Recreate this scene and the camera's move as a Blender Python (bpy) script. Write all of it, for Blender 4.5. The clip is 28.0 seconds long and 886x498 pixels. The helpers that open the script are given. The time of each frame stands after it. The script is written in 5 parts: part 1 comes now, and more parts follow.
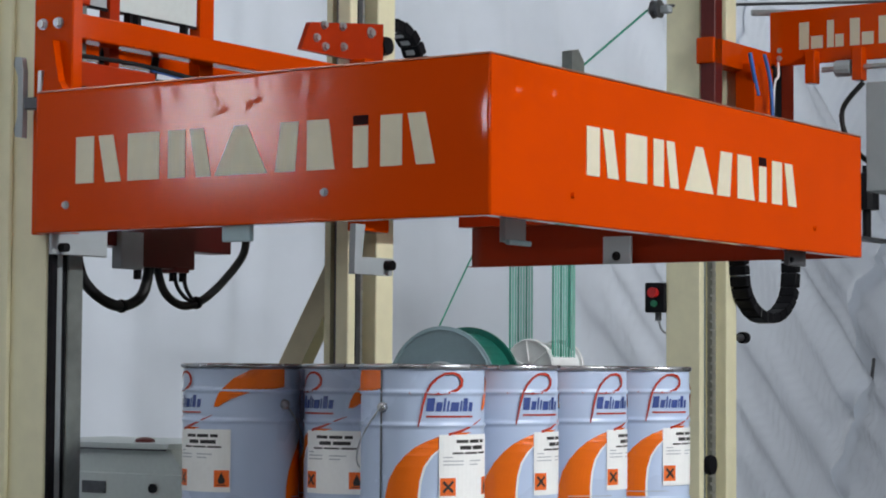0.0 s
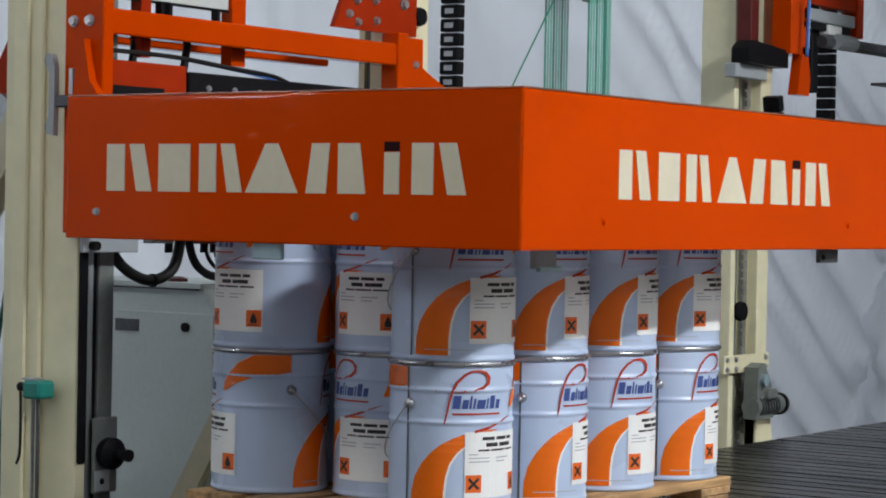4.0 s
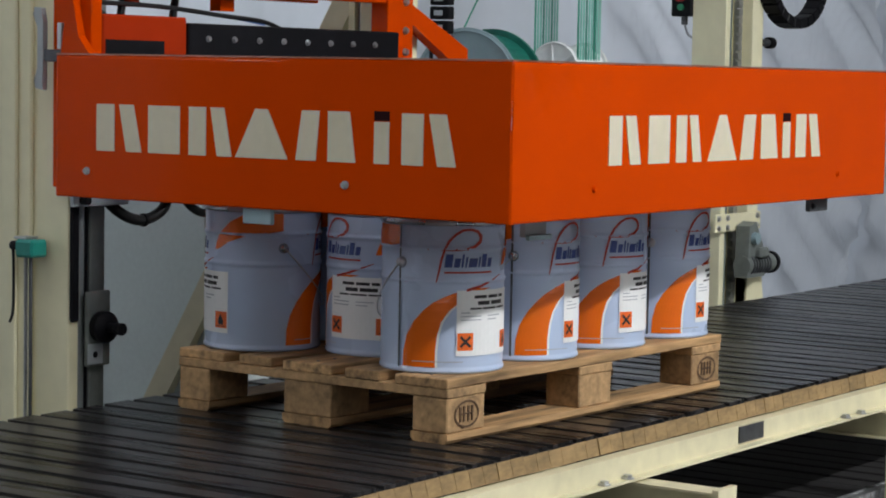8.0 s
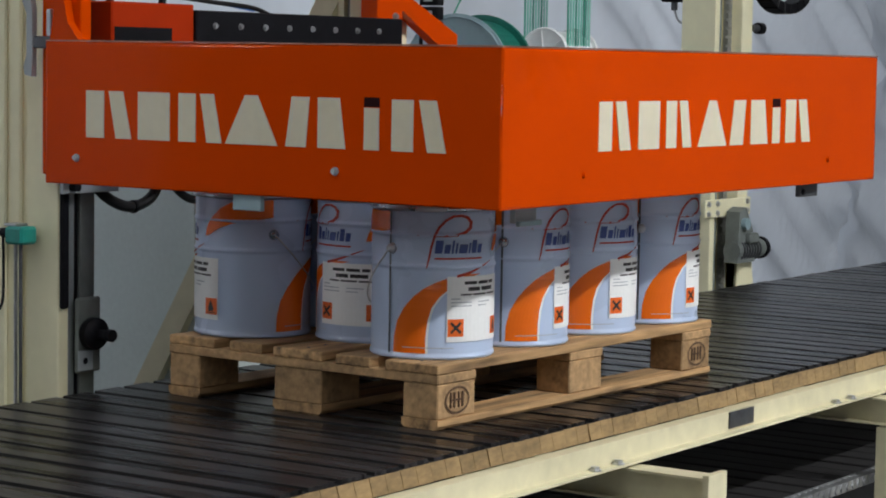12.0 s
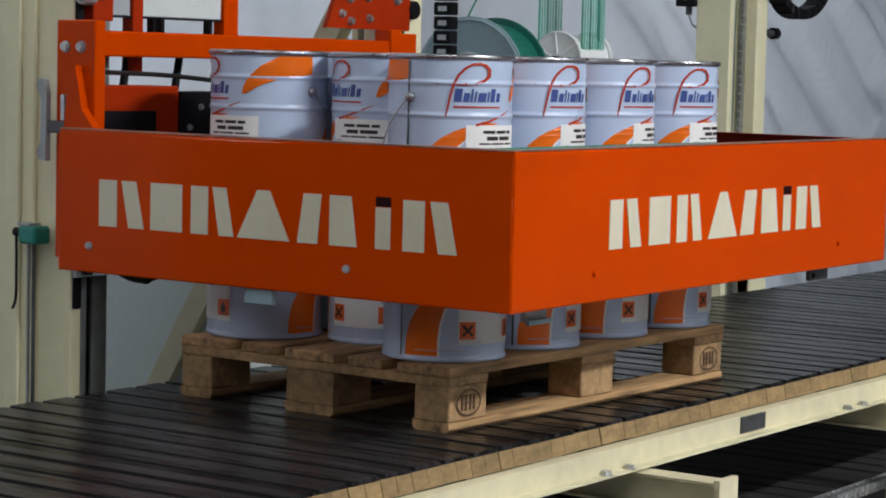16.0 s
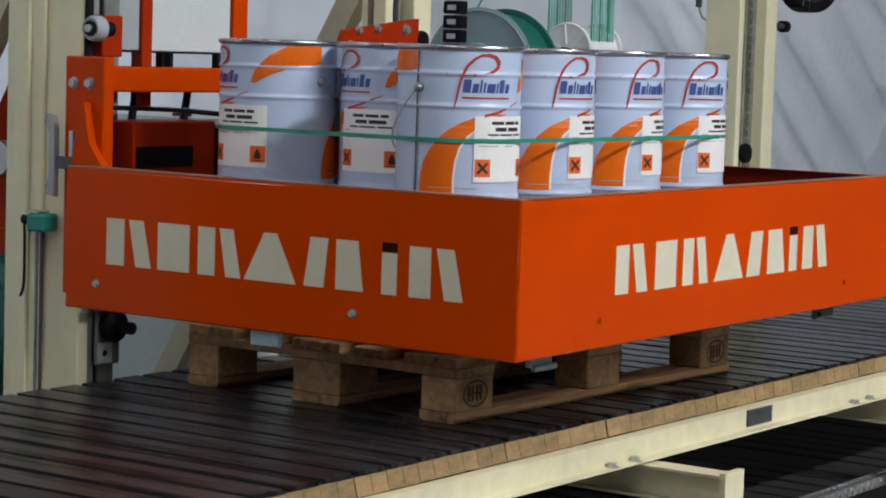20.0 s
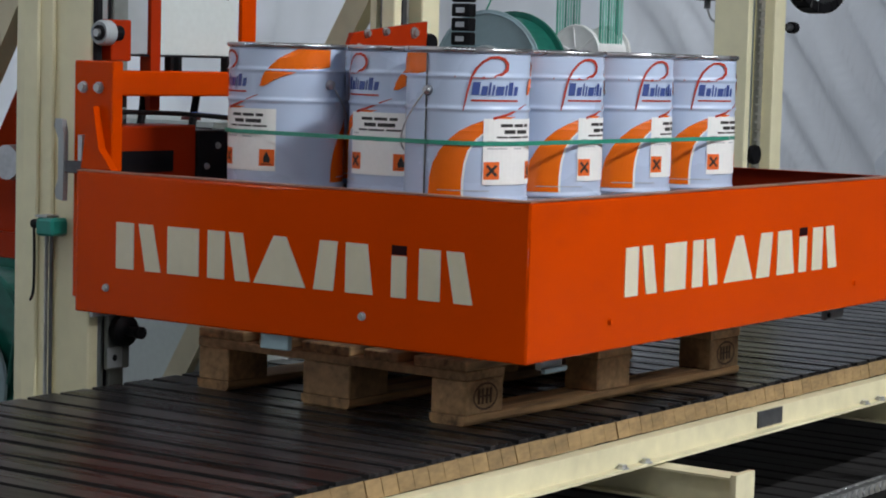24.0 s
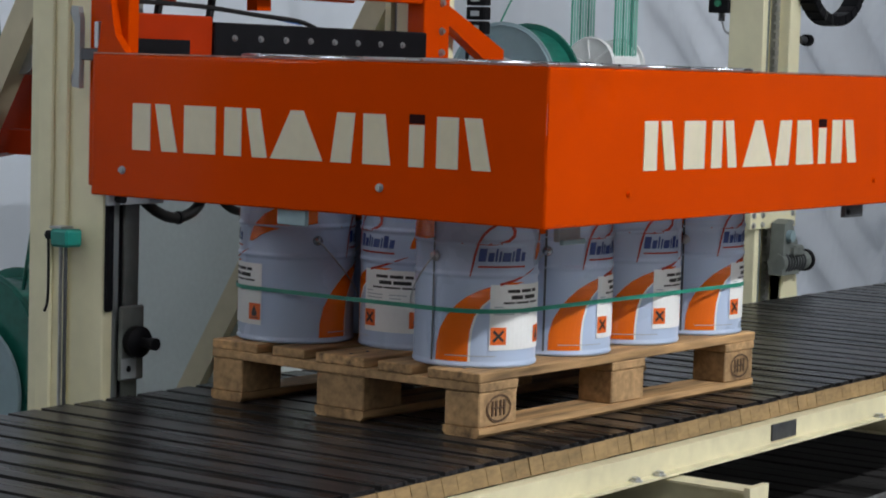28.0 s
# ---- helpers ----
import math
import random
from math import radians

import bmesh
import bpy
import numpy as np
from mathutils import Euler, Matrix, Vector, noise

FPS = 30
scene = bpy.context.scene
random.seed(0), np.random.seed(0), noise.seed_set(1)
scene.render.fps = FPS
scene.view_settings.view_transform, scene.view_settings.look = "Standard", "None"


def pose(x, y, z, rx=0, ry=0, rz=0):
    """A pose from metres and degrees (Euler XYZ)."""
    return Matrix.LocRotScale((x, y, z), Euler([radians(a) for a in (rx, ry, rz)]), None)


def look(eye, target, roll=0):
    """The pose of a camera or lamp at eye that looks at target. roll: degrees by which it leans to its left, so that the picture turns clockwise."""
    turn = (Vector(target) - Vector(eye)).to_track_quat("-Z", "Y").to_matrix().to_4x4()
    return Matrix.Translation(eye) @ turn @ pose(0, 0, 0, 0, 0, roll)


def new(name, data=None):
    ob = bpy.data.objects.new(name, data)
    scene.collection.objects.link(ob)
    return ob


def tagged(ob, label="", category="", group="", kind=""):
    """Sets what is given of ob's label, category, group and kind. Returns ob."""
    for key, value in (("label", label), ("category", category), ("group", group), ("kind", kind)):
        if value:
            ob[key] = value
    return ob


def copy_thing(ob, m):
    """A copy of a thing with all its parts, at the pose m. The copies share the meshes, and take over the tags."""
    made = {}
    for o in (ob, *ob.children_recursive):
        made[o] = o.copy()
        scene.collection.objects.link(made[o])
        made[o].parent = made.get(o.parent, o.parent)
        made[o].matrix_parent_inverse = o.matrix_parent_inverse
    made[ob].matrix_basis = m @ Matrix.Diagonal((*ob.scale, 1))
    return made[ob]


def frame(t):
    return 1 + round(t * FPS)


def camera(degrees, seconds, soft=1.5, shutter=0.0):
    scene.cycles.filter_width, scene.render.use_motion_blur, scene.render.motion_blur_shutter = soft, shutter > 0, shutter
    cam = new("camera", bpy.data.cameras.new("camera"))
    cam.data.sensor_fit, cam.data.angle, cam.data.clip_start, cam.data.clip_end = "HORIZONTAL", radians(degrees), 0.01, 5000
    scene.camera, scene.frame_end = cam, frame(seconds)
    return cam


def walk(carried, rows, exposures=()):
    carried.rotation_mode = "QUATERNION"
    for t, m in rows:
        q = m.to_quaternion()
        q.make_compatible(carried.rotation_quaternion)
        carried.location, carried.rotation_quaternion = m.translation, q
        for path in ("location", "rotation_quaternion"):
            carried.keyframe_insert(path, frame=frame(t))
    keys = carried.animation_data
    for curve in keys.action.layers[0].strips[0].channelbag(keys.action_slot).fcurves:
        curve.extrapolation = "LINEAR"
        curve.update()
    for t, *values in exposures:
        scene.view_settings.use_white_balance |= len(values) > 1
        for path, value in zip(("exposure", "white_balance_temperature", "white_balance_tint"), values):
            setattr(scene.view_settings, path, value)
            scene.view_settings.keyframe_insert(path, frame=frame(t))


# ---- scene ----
cam = camera(22.62, 28.0, soft=1.9)
EYE = (-3.9495, -2.6926, 0.8065)


def aim(yaw, pitch, roll):
    """Camera pose at the fixed standing point from its turn in degrees."""
    return pose(*EYE, 0, 0, yaw) @ pose(0, 0, 0, 90 + pitch) @ pose(0, 0, 0, 0, 0, -roll)


TURNS = [
    (0, -56.039, 3.200, -0.381), (0.5, -56.017, 2.748, -0.617), (1, -55.910, 2.241, -0.842), (1.5, -55.797, 1.820, -0.907),
    (2, -55.728, 1.281, -0.995), (2.5, -55.712, 0.781, -0.782), (3, -55.574, 0.246, -0.700), (3.5, -55.410, -0.325, -1.030),
    (4.2, -55.172, -1.071, -1.089), (4.9, -55.004, -1.787, -1.148), (5.5, -55.070, -2.344, -1.171), (6, -55.508, -2.932, -1.125),
    (6.5, -55.665, -3.561, -1.255), (7, -55.546, -4.188, -1.410), (7.5, -55.481, -4.434, -1.378), (8, -55.520, -4.515, -1.099),
    (8.5, -55.614, -4.722, -1.123), (9, -55.681, -4.802, -0.836), (9.5, -55.839, -4.842, -0.881), (10, -55.870, -4.908, -1.109),
    (10.5, -55.841, -4.929, -1.082), (11, -55.845, -4.797, -0.785), (11.5, -55.831, -4.886, -1.056), (12, -55.781, -4.870, -1.004),
    (12.5, -55.734, -4.869, -1.026), (13, -55.620, -4.849, -1.154), (13.5, -55.322, -4.865, -1.358), (14.2, -55.256, -4.946, -1.322),
    (14.9, -55.480, -5.032, -1.251), (15.5, -55.594, -5.066, -1.212), (16, -55.452, -4.806, -1.409), (16.5, -55.304, -4.726, -1.637),
    (17, -54.829, -4.722, -1.523), (17.5, -55.237, -4.770, -1.409), (18, -55.518, -4.837, -1.514), (18.5, -55.572, -4.820, -1.664),
    (19, -55.474, -4.874, -1.766), (19.5, -55.216, -5.018, -1.746), (20, -55.256, -5.052, -1.840), (20.5, -55.373, -5.123, -1.654),
    (21, -55.330, -5.087, -1.705), (21.5, -55.232, -5.040, -1.712), (22.5, -55.102, -5.033, -1.652), (23.5, -55.020, -5.039, -1.610),
    (24, -55.010, -4.990, -1.575), (24.5, -55.032, -4.931, -1.630), (25, -55.132, -4.944, -1.461), (25.5, -55.110, -4.917, -1.450),
    (26, -55.087, -4.829, -1.478), (26.5, -55.133, -4.760, -1.390), (27, -55.012, -4.621, -1.411), (27.5, -54.803, -4.641, -1.457),
    (28, -54.642, -4.692, -1.671),
]
walk(cam, [(t, aim(a, b, c)) for t, a, b, c in TURNS], exposures=[(0, -0.19), (3, -0.17), (6, -0.23), (13, -0.24), (17, -0.28), (28, -0.28)])

# height of the strapping frame's lower edge over the conveyor deck
LIFT = [
    (0, 1.1251), (0.5, 1.0747), (1, 1.0247), (1.5, 0.9827), (2, 0.9351), (2.5, 0.8864), (3, 0.8394), (3.5, 0.7876),
    (5.5, 0.6051), (6, 0.555), (6.5, 0.5167), (7, 0.508), (7.5, 0.508), (13.5, 0.508), (13.85, 0.508), (14.1, 0.49),
    (15.5, 0.354), (16, 0.305), (16.5, 0.254), (17, 0.212), (17.5, 0.19), (18, 0.189), (24.3, 0.189), (24.6, 0.191),
    (25, 0.209), (25.5, 0.254), (26, 0.299), (26.5, 0.347), (27, 0.394), (27.5, 0.442), (28, 0.488),
]

# ---- world and light ----
FLOOR = -0.66
sky = bpy.data.worlds.new("world")
scene.world = sky
sky.use_nodes = True
nt = sky.node_tree
st = nt.nodes.new("ShaderNodeTexSky")
st.sky_type, st.sun_disc, st.sun_elevation, st.sun_rotation = "NISHITA", False, radians(40), radians(200)
nt.links.new(st.outputs[0], nt.nodes["Background"].inputs[0])
nt.nodes["Background"].inputs[1].default_value = 0.1


def area(name, m, sx, sy, watts, color):
    la = bpy.data.lights.new(name, "AREA")
    la.shape, la.size, la.size_y, la.energy, la.color = "RECTANGLE", sx, sy, watts, color
    ob = new(name, la)
    ob.matrix_world = m
    return ob


# unseen lamps: front key, back light for the tarp, front and left fills
COOL = (0.95, 0.965, 0.985)
area("roof_light_lamp", look((0.9, -6.5, 5.38), (0.9, -6.5, 0)), 3.0, 0.35, 1090, COOL)
# added behind the tarp to brighten it from the back
area("roof_light_lamp", look((4.0, 5.6, 5.38), (4.0, 5.3, 0)), 12.0, 1.2, 900, COOL)
area("window_lamp", look((4.9, -9.05, 4.3), (4.9, 0, 3.2)), 11.8, 1.4, 80, COOL)
# added to brighten the sides that face left
area("roof_light_lamp", look((-4.0, -0.5, 5.38), (-4.0, -0.5, 0), 90), 7.0, 1.0, 94, COOL)


# ---- materials ----
def material(name, color, rough=0.5, metal=0.0, vary=0.12, grain=40.0, wear=6.0, bump=0.08, stretch=(1, 1, 1), island=False, spec=0.5, gloss=None):
    m = bpy.data.materials.new(name)
    m.use_nodes = True
    n, l = m.node_tree.nodes, m.node_tree.links
    b = n["Principled BSDF"]
    b.inputs["Roughness"].default_value, b.inputs["Metallic"].default_value = rough, metal
    b.inputs["Specular IOR Level"].default_value = spec
    tc = n.new("ShaderNodeTexCoord")
    mp = n.new("ShaderNodeMapping")
    mp.inputs["Scale"].default_value = stretch
    l.new(tc.outputs["Object"], mp.inputs["Vector"])
    fine, broad = n.new("ShaderNodeTexNoise"), n.new("ShaderNodeTexNoise")
    fine.inputs["Scale"].default_value, broad.inputs["Scale"].default_value = grain, wear
    fine.inputs["Detail"].default_value, broad.inputs["Detail"].default_value = 5, 4
    info = n.new("ShaderNodeObjectInfo")
    add = n.new("ShaderNodeVectorMath")
    add.operation = "ADD"
    sc = n.new("ShaderNodeMath")
    sc.operation = "MULTIPLY"
    sc.inputs[1].default_value = 37.0
    l.new(info.outputs["Random"], sc.inputs[0])
    l.new(mp.outputs[0], add.inputs[0])
    l.new(sc.outputs[0], add.inputs[1])
    for q in (fine, broad):
        l.new(add.outputs[0], q.inputs["Vector"])
    mix = n.new("ShaderNodeMath")
    mix.operation = "MULTIPLY_ADD"
    l.new(fine.outputs["Fac"], mix.inputs[0])
    mix.inputs[1].default_value = 0.45
    half = n.new("ShaderNodeMath")
    half.operation = "MULTIPLY"
    half.inputs[1].default_value = 0.55
    l.new(broad.outputs["Fac"], half.inputs[0])
    l.new(half.outputs[0], mix.inputs[2])
    ramp = n.new("ShaderNodeValToRGB")
    lo, hi = [max(0.0, c * (1 - vary * 1.6)) for c in color], [min(1.0, c * (1 + vary)) for c in color]
    ramp.color_ramp.elements[0].position, ramp.color_ramp.elements[1].position = 0.32, 0.68
    ramp.color_ramp.elements[0].color, ramp.color_ramp.elements[1].color = (*lo, 1), (*hi, 1)
    l.new(mix.outputs[0], ramp.inputs[0])
    out = ramp.outputs[0]
    if island:
        hsv = n.new("ShaderNodeHueSaturation")
        mr = n.new("ShaderNodeMapRange")
        mr.inputs[3].default_value, mr.inputs[4].default_value = (0.78, 1.18) if island is True else island
        l.new(info.outputs["Random"], mr.inputs[0])
        l.new(mr.outputs[0], hsv.inputs["Value"])
        l.new(out, hsv.inputs["Color"])
        out = hsv.outputs[0]
    l.new(out, b.inputs["Base Color"])
    rr = n.new("ShaderNodeMapRange")
    rr.inputs[3].default_value, rr.inputs[4].default_value = max(0.02, rough * 0.8), min(1.0, rough * 1.25)
    l.new(broad.outputs["Fac"], rr.inputs[0])
    l.new(rr.outputs[0], b.inputs["Roughness"])
    if gloss:
        # scuffed streaks shine unevenly
        gl = n.new("ShaderNodeMapRange")
        gl.inputs[1].default_value, gl.inputs[2].default_value = 0.35, 0.65
        gl.inputs[3].default_value, gl.inputs[4].default_value = gloss
        l.new(mix.outputs[0], gl.inputs[0])
        l.new(gl.outputs[0], b.inputs["Specular IOR Level"])
    if bump:
        bp = n.new("ShaderNodeBump")
        bp.inputs["Strength"].default_value, bp.inputs["Distance"].default_value = bump, 0.004
        l.new(mix.outputs[0], bp.inputs["Height"])
        l.new(bp.outputs[0], b.inputs["Normal"])
    return m


ORANGE = material("orange_enamel", (0.59, 0.053, 0.0), 0.095, vary=0.06, grain=3.0, wear=1.6, bump=0.03, spec=0.12)
WORNEDGE = material("worn_edge", (0.40, 0.17, 0.11), 0.32, metal=0.35, vary=0.35, grain=30, wear=6)
RED = material("red_enamel", (0.36, 0.026, 0.002), 0.36, vary=0.10, grain=12, wear=3, spec=0.12)
# same paint as the rails, lightened to stand for light on the columns
CREAM = material("cream_paint", (0.83, 0.785, 0.54), 0.42, vary=0.06, grain=18, wear=2.5, bump=0.05)
# the same cream for the conveyor, darker and more blotched with dirt
RAILCREAM = material("rail_cream_paint", (0.69, 0.64, 0.43), 0.45, vary=0.10, grain=22, wear=3.5, bump=0.06)
# column cream, darkened to stand for the stays' shaded side
STAY = material("shaded_cream_paint", (0.61, 0.55, 0.385), 0.5, vary=0.08, grain=18, wear=2.5, bump=0.05)
LETTER = material("cream_cutout", (0.66, 0.61, 0.46), 0.5, vary=0.04)
MAROON = material("maroon_square", (0.022, 0.004, 0.005), 0.6, spec=0.08)
BLACK = material("black_plastic", (0.007, 0.007, 0.009), 0.45, vary=0.25, spec=0.14)
RUBBER = material("hose_rubber", (0.010, 0.010, 0.011), 0.5, vary=0.2, spec=0.3)
STEEL = material("zinc_steel", (0.52, 0.53, 0.54), 0.35, metal=0.85, vary=0.15, grain=60, wear=10)
DARKSTEEL = material("rail_steel", (0.10, 0.105, 0.115), 0.42, metal=0.5, vary=0.3, grain=30, wear=5)
MACHINE = material("machine_grey", (0.17, 0.19, 0.18), 0.4, vary=0.2, grain=25, wear=8)
# cover orange darkened to red, for the shade inside the covers
SHADEDORANGE = material("shaded_orange", (0.27, 0.022, 0.003), 0.4, vary=0.1, grain=9, wear=3, spec=0.2)
# dark red paint; on the rear drive units it stands for shade
DARKRED = material("dark_red_with_shade", (0.11, 0.012, 0.010), 0.35, vary=0.1, grain=12, wear=3, spec=0.3)
GREYPAINT = material("grey_paint", (0.36, 0.40, 0.42), 0.45, vary=0.06, grain=20, wear=3)
CABINET = material("cabinet_grey", (0.60, 0.66, 0.65), 0.5, vary=0.05, grain=60, wear=2)
TIN = material("can_lacquer", (0.47, 0.57, 0.75), 0.27, vary=0.03, grain=8, wear=3, bump=0.03)
RIM = material("tinplate", (0.46, 0.47, 0.50), 0.27, metal=0.9, vary=0.1, grain=25, wear=8)
INKORANGE = material("orange_print", (0.80, 0.150, 0.006), 0.24, vary=0.03, bump=0.02)
INKRED = material("red_print", (0.44, 0.045, 0.022), 0.25, vary=0.04, bump=0.02)
INKBLUE = material("blue_print", (0.055, 0.088, 0.28), 0.25, vary=0.05, bump=0.02)
INKBLACK = material("black_print", (0.015, 0.014, 0.014), 0.5, vary=0.1, bump=0)
INKGREY = material("grey_print", (0.40, 0.42, 0.46), 0.5, vary=0.1, bump=0)
PAPER = material("label_paper", (0.82, 0.83, 0.82), 0.55, vary=0.03, grain=90, wear=10)
HAZARD = material("hazard_orange", (0.78, 0.135, 0.012), 0.45, vary=0.05, bump=0.02)
WOOD = material("pallet_wood", (0.47, 0.285, 0.13), 0.75, vary=0.55, grain=26, wear=7, bump=0.6, stretch=(0.25, 2.4, 2.4), island=(0.68, 1.15))
BLOCKWOOD = material("pressed_block", (0.46, 0.285, 0.135), 0.8, vary=0.36, grain=60, wear=9, bump=0.6, island=(0.70, 1.12))
BRAND = material("burnt_mark", (0.10, 0.055, 0.028), 0.8, vary=0.3)
SLAT = material("dark_slat", (0.0165, 0.0152, 0.016), 0.27, vary=0.65, grain=42, wear=7, bump=0.25, stretch=(3.0, 0.16, 1), island=(0.40, 1.7), gloss=(0.02, 0.34))
# near-black that puts shade into the slat gaps and return strand
GAP = material("gap_shade", (0.010, 0.009, 0.009), 0.9, vary=0.3)
SLATEND = material("slat_end_wood", (0.318, 0.212, 0.098), 0.7, vary=0.28, grain=35, wear=8, bump=0.3, stretch=(1, 1, 2.5), island=(0.88, 1.10))
TARP = material("white_tarp", (0.60, 0.66, 0.75), 0.5, vary=0.05, grain=5, wear=1.2, bump=0.3)
# unseen walls and roof are coloured dark to cut bounced light
DIMWALL = material("dim_wall", (0.11, 0.113, 0.116), 0.85, vary=0.12, grain=6, wear=0.8)
CONCRETE = material("concrete", (0.15, 0.15, 0.145), 0.7, vary=0.22, grain=9, wear=1.1, bump=0.2)
ROOF = material("roof_sheet", (0.17, 0.175, 0.18), 0.7, vary=0.05)
TEAL = material("teal_plastic", (0.010, 0.23, 0.19), 0.35, vary=0.12)
STRAP = material("green_strap", (0.03, 0.28, 0.19), 0.30, vary=0.15, grain=30, wear=10)
STRAPROLL = material("strap_roll", (0.012, 0.16, 0.12), 0.4, vary=0.2)
STRAPPALE = material("pale_strap", (0.20, 0.52, 0.43), 0.30, vary=0.12, grain=30, wear=6)
SPOOL = material("white_spool", (0.84, 0.86, 0.86), 0.45, vary=0.06)
DISC = material("grey_disc", (0.27, 0.38, 0.42), 0.4, vary=0.06)
REDBUTTON = material("red_button", (0.60, 0.015, 0.015), 0.35)
GREENBUTTON = material("green_button", (0.02, 0.20, 0.10), 0.4)
CABLEBLUE = material("blue_cable", (0.05, 0.16, 0.50), 0.45)


def thin_sheet(m, share):
    """Lets a part of the light through a thin sheet, as plastic sheeting does."""
    n, l = m.node_tree.nodes, m.node_tree.links
    t, mix = n.new("ShaderNodeBsdfTranslucent"), n.new("ShaderNodeMixShader")
    t.inputs["Color"].default_value = (0.74, 0.79, 0.86, 1)
    mix.inputs[0].default_value = share
    l.new(n["Principled BSDF"].outputs[0], mix.inputs[1])
    l.new(t.outputs[0], mix.inputs[2])
    l.new(mix.outputs[0], n["Material Output"].inputs["Surface"])


thin_sheet(TARP, 0.27)


def glow(name, color, strength):
    m = bpy.data.materials.new(name)
    m.use_nodes = True
    n = m.node_tree.nodes
    b = n["Principled BSDF"]
    b.inputs["Base Color"].default_value = (*color, 1)
    b.inputs["Emission Color"].default_value = (*color, 1)
    b.inputs["Emission Strength"].default_value = strength
    return m


SUNGLASS = glow("bright_glazing", (0.96, 0.98, 1.0), 37.0)
# glow of the unseen panels added to light the hall
PANELGLOW = glow("panel_glow", (0.95, 0.97, 0.99), 1.7)


# ---- mesh helpers ----
def thing(name, label, category, group="", kind="", at=(0, 0, 0), rz=0):
    ob = new(name)
    ob.matrix_world = pose(*at, 0, 0, rz)
    return tagged(ob, label, category, group, kind)


def mesh_of(name, bm, mat, smooth=False):
    me = bpy.data.meshes.new(name)
    bmesh.ops.recalc_face_normals(bm, faces=bm.faces)
    bm.to_mesh(me)
    bm.free()
    for mt in (mat if isinstance(mat, (list, tuple)) else [mat]):
        me.materials.append(mt)
    if smooth:
        for p in me.polygons:
            p.use_smooth = True
    return me


def part(name, bm, mat, parent=None, label="", smooth=False):
    ob = new(name, mesh_of(name, bm, mat, smooth))
    if parent is not None:
        ob.parent = parent
    if label:
        ob["label"] = label
    return ob


def box(x0, x1, y0, y1, z0, z1, bevel=0.0, bm=None):
    own = bmesh.new()
    bmesh.ops.create_cube(own, size=1.0, matrix=Matrix.Translation(((x0 + x1) / 2, (y0 + y1) / 2, (z0 + z1) / 2)) @ Matrix.Diagonal((x1 - x0, y1 - y0, z1 - z0, 1)))
    if bevel:
        bmesh.ops.bevel(own, geom=own.edges[:], offset=bevel, segments=1, affect="EDGES", profile=0.5)
    return merge(bm, own)


def merge(bm, own):
    if bm is None:
        return own
    me = bpy.data.meshes.new("tmp")
    own.to_mesh(me)
    own.free()
    bm.from_mesh(me)
    bpy.data.meshes.remove(me)
    return bm


def rod(p, q, r, seg=12, bm=None, r2=None):
    p, q = Vector(p), Vector(q)
    own = bmesh.new()
    m = Matrix.Translation((p + q) / 2) @ (q - p).to_track_quat("Z", "Y").to_matrix().to_4x4()
    bmesh.ops.create_cone(own, cap_ends=True, segments=seg, radius1=r, radius2=r if r2 is None else r2, depth=(q - p).length, matrix=m)
    return merge(bm, own)


def tube(points, r, seg=8, bm=None, steps=6):
    """A round hose through the points, smoothed by Catmull-Rom."""
    pts = [Vector(p) for p in points]
    path = []
    for i in range(len(pts) - 1):
        a, b, c, d = pts[max(i - 1, 0)], pts[i], pts[i + 1], pts[min(i + 2, len(pts) - 1)]
        for k in range(steps):
            t = k / steps
            path.append(0.5 * (2 * b + (c - a) * t + (2 * a - 5 * b + 4 * c - d) * t * t + (3 * b - a - 3 * c + d) * t ** 3))
    path.append(pts[-1])
    bm = bm or bmesh.new()
    rings, up = [], Vector((0.31, 0.17, 0.93))
    for i, p in enumerate(path):
        tan = (path[min(i + 1, len(path) - 1)] - path[max(i - 1, 0)]).normalized()
        u = tan.cross(up).normalized()
        v = tan.cross(u)
        rings.append([bm.verts.new(p + r * (math.cos(2 * math.pi * k / seg) * u + math.sin(2 * math.pi * k / seg) * v)) for k in range(seg)])
    for a, b in zip(rings, rings[1:]):
        for k in range(seg):
            bm.faces.new((a[k], a[(k + 1) % seg], b[(k + 1) % seg], b[k]))
    bm.faces.new(rings[0])
    bm.faces.new(rings[-1])
    return bm


def prism(poly, axis, a, b, bm=None):
    """A polygon of 2D points, pushed along an axis from a to b; the 2D axes are the other two in order."""
    bm = bm or bmesh.new()
    def at(p, c):
        return {"x": (c, p[0], p[1]), "y": (p[0], c, p[1]), "z": (p[0], p[1], c)}[axis]
    lo, hi = [bm.verts.new(at(p, a)) for p in poly], [bm.verts.new(at(p, b)) for p in poly]
    bm.faces.new(lo)
    bm.faces.new(hi)
    k = len(poly)
    for i in range(k):
        bm.faces.new((lo[i], lo[(i + 1) % k], hi[(i + 1) % k], hi[i]))
    return bm


def lathe(profile, seg=48, bm=None, axis=None):
    """A profile of (radius, height) turned about z."""
    bm = bm or bmesh.new()
    rings = []
    for r, z in profile:
        rings.append([bm.verts.new((r * math.cos(2 * math.pi * k / seg), r * math.sin(2 * math.pi * k / seg), z)) for k in range(seg)])
    for a, b in zip(rings, rings[1:]):
        for k in range(seg):
            bm.faces.new((a[k], a[(k + 1) % seg], b[(k + 1) % seg], b[k]))
    bm.faces.new(rings[0])
    bm.faces.new(rings[-1])
    return bm


def bolt_head(c, way, r, depth):
    c, way = Vector(c), Vector(way)
    bm = rod(c, c + way * depth * 0.35, r * 1.35, 14)
    return rod(c + way * depth * 0.35, c + way * depth, r, 6, bm)


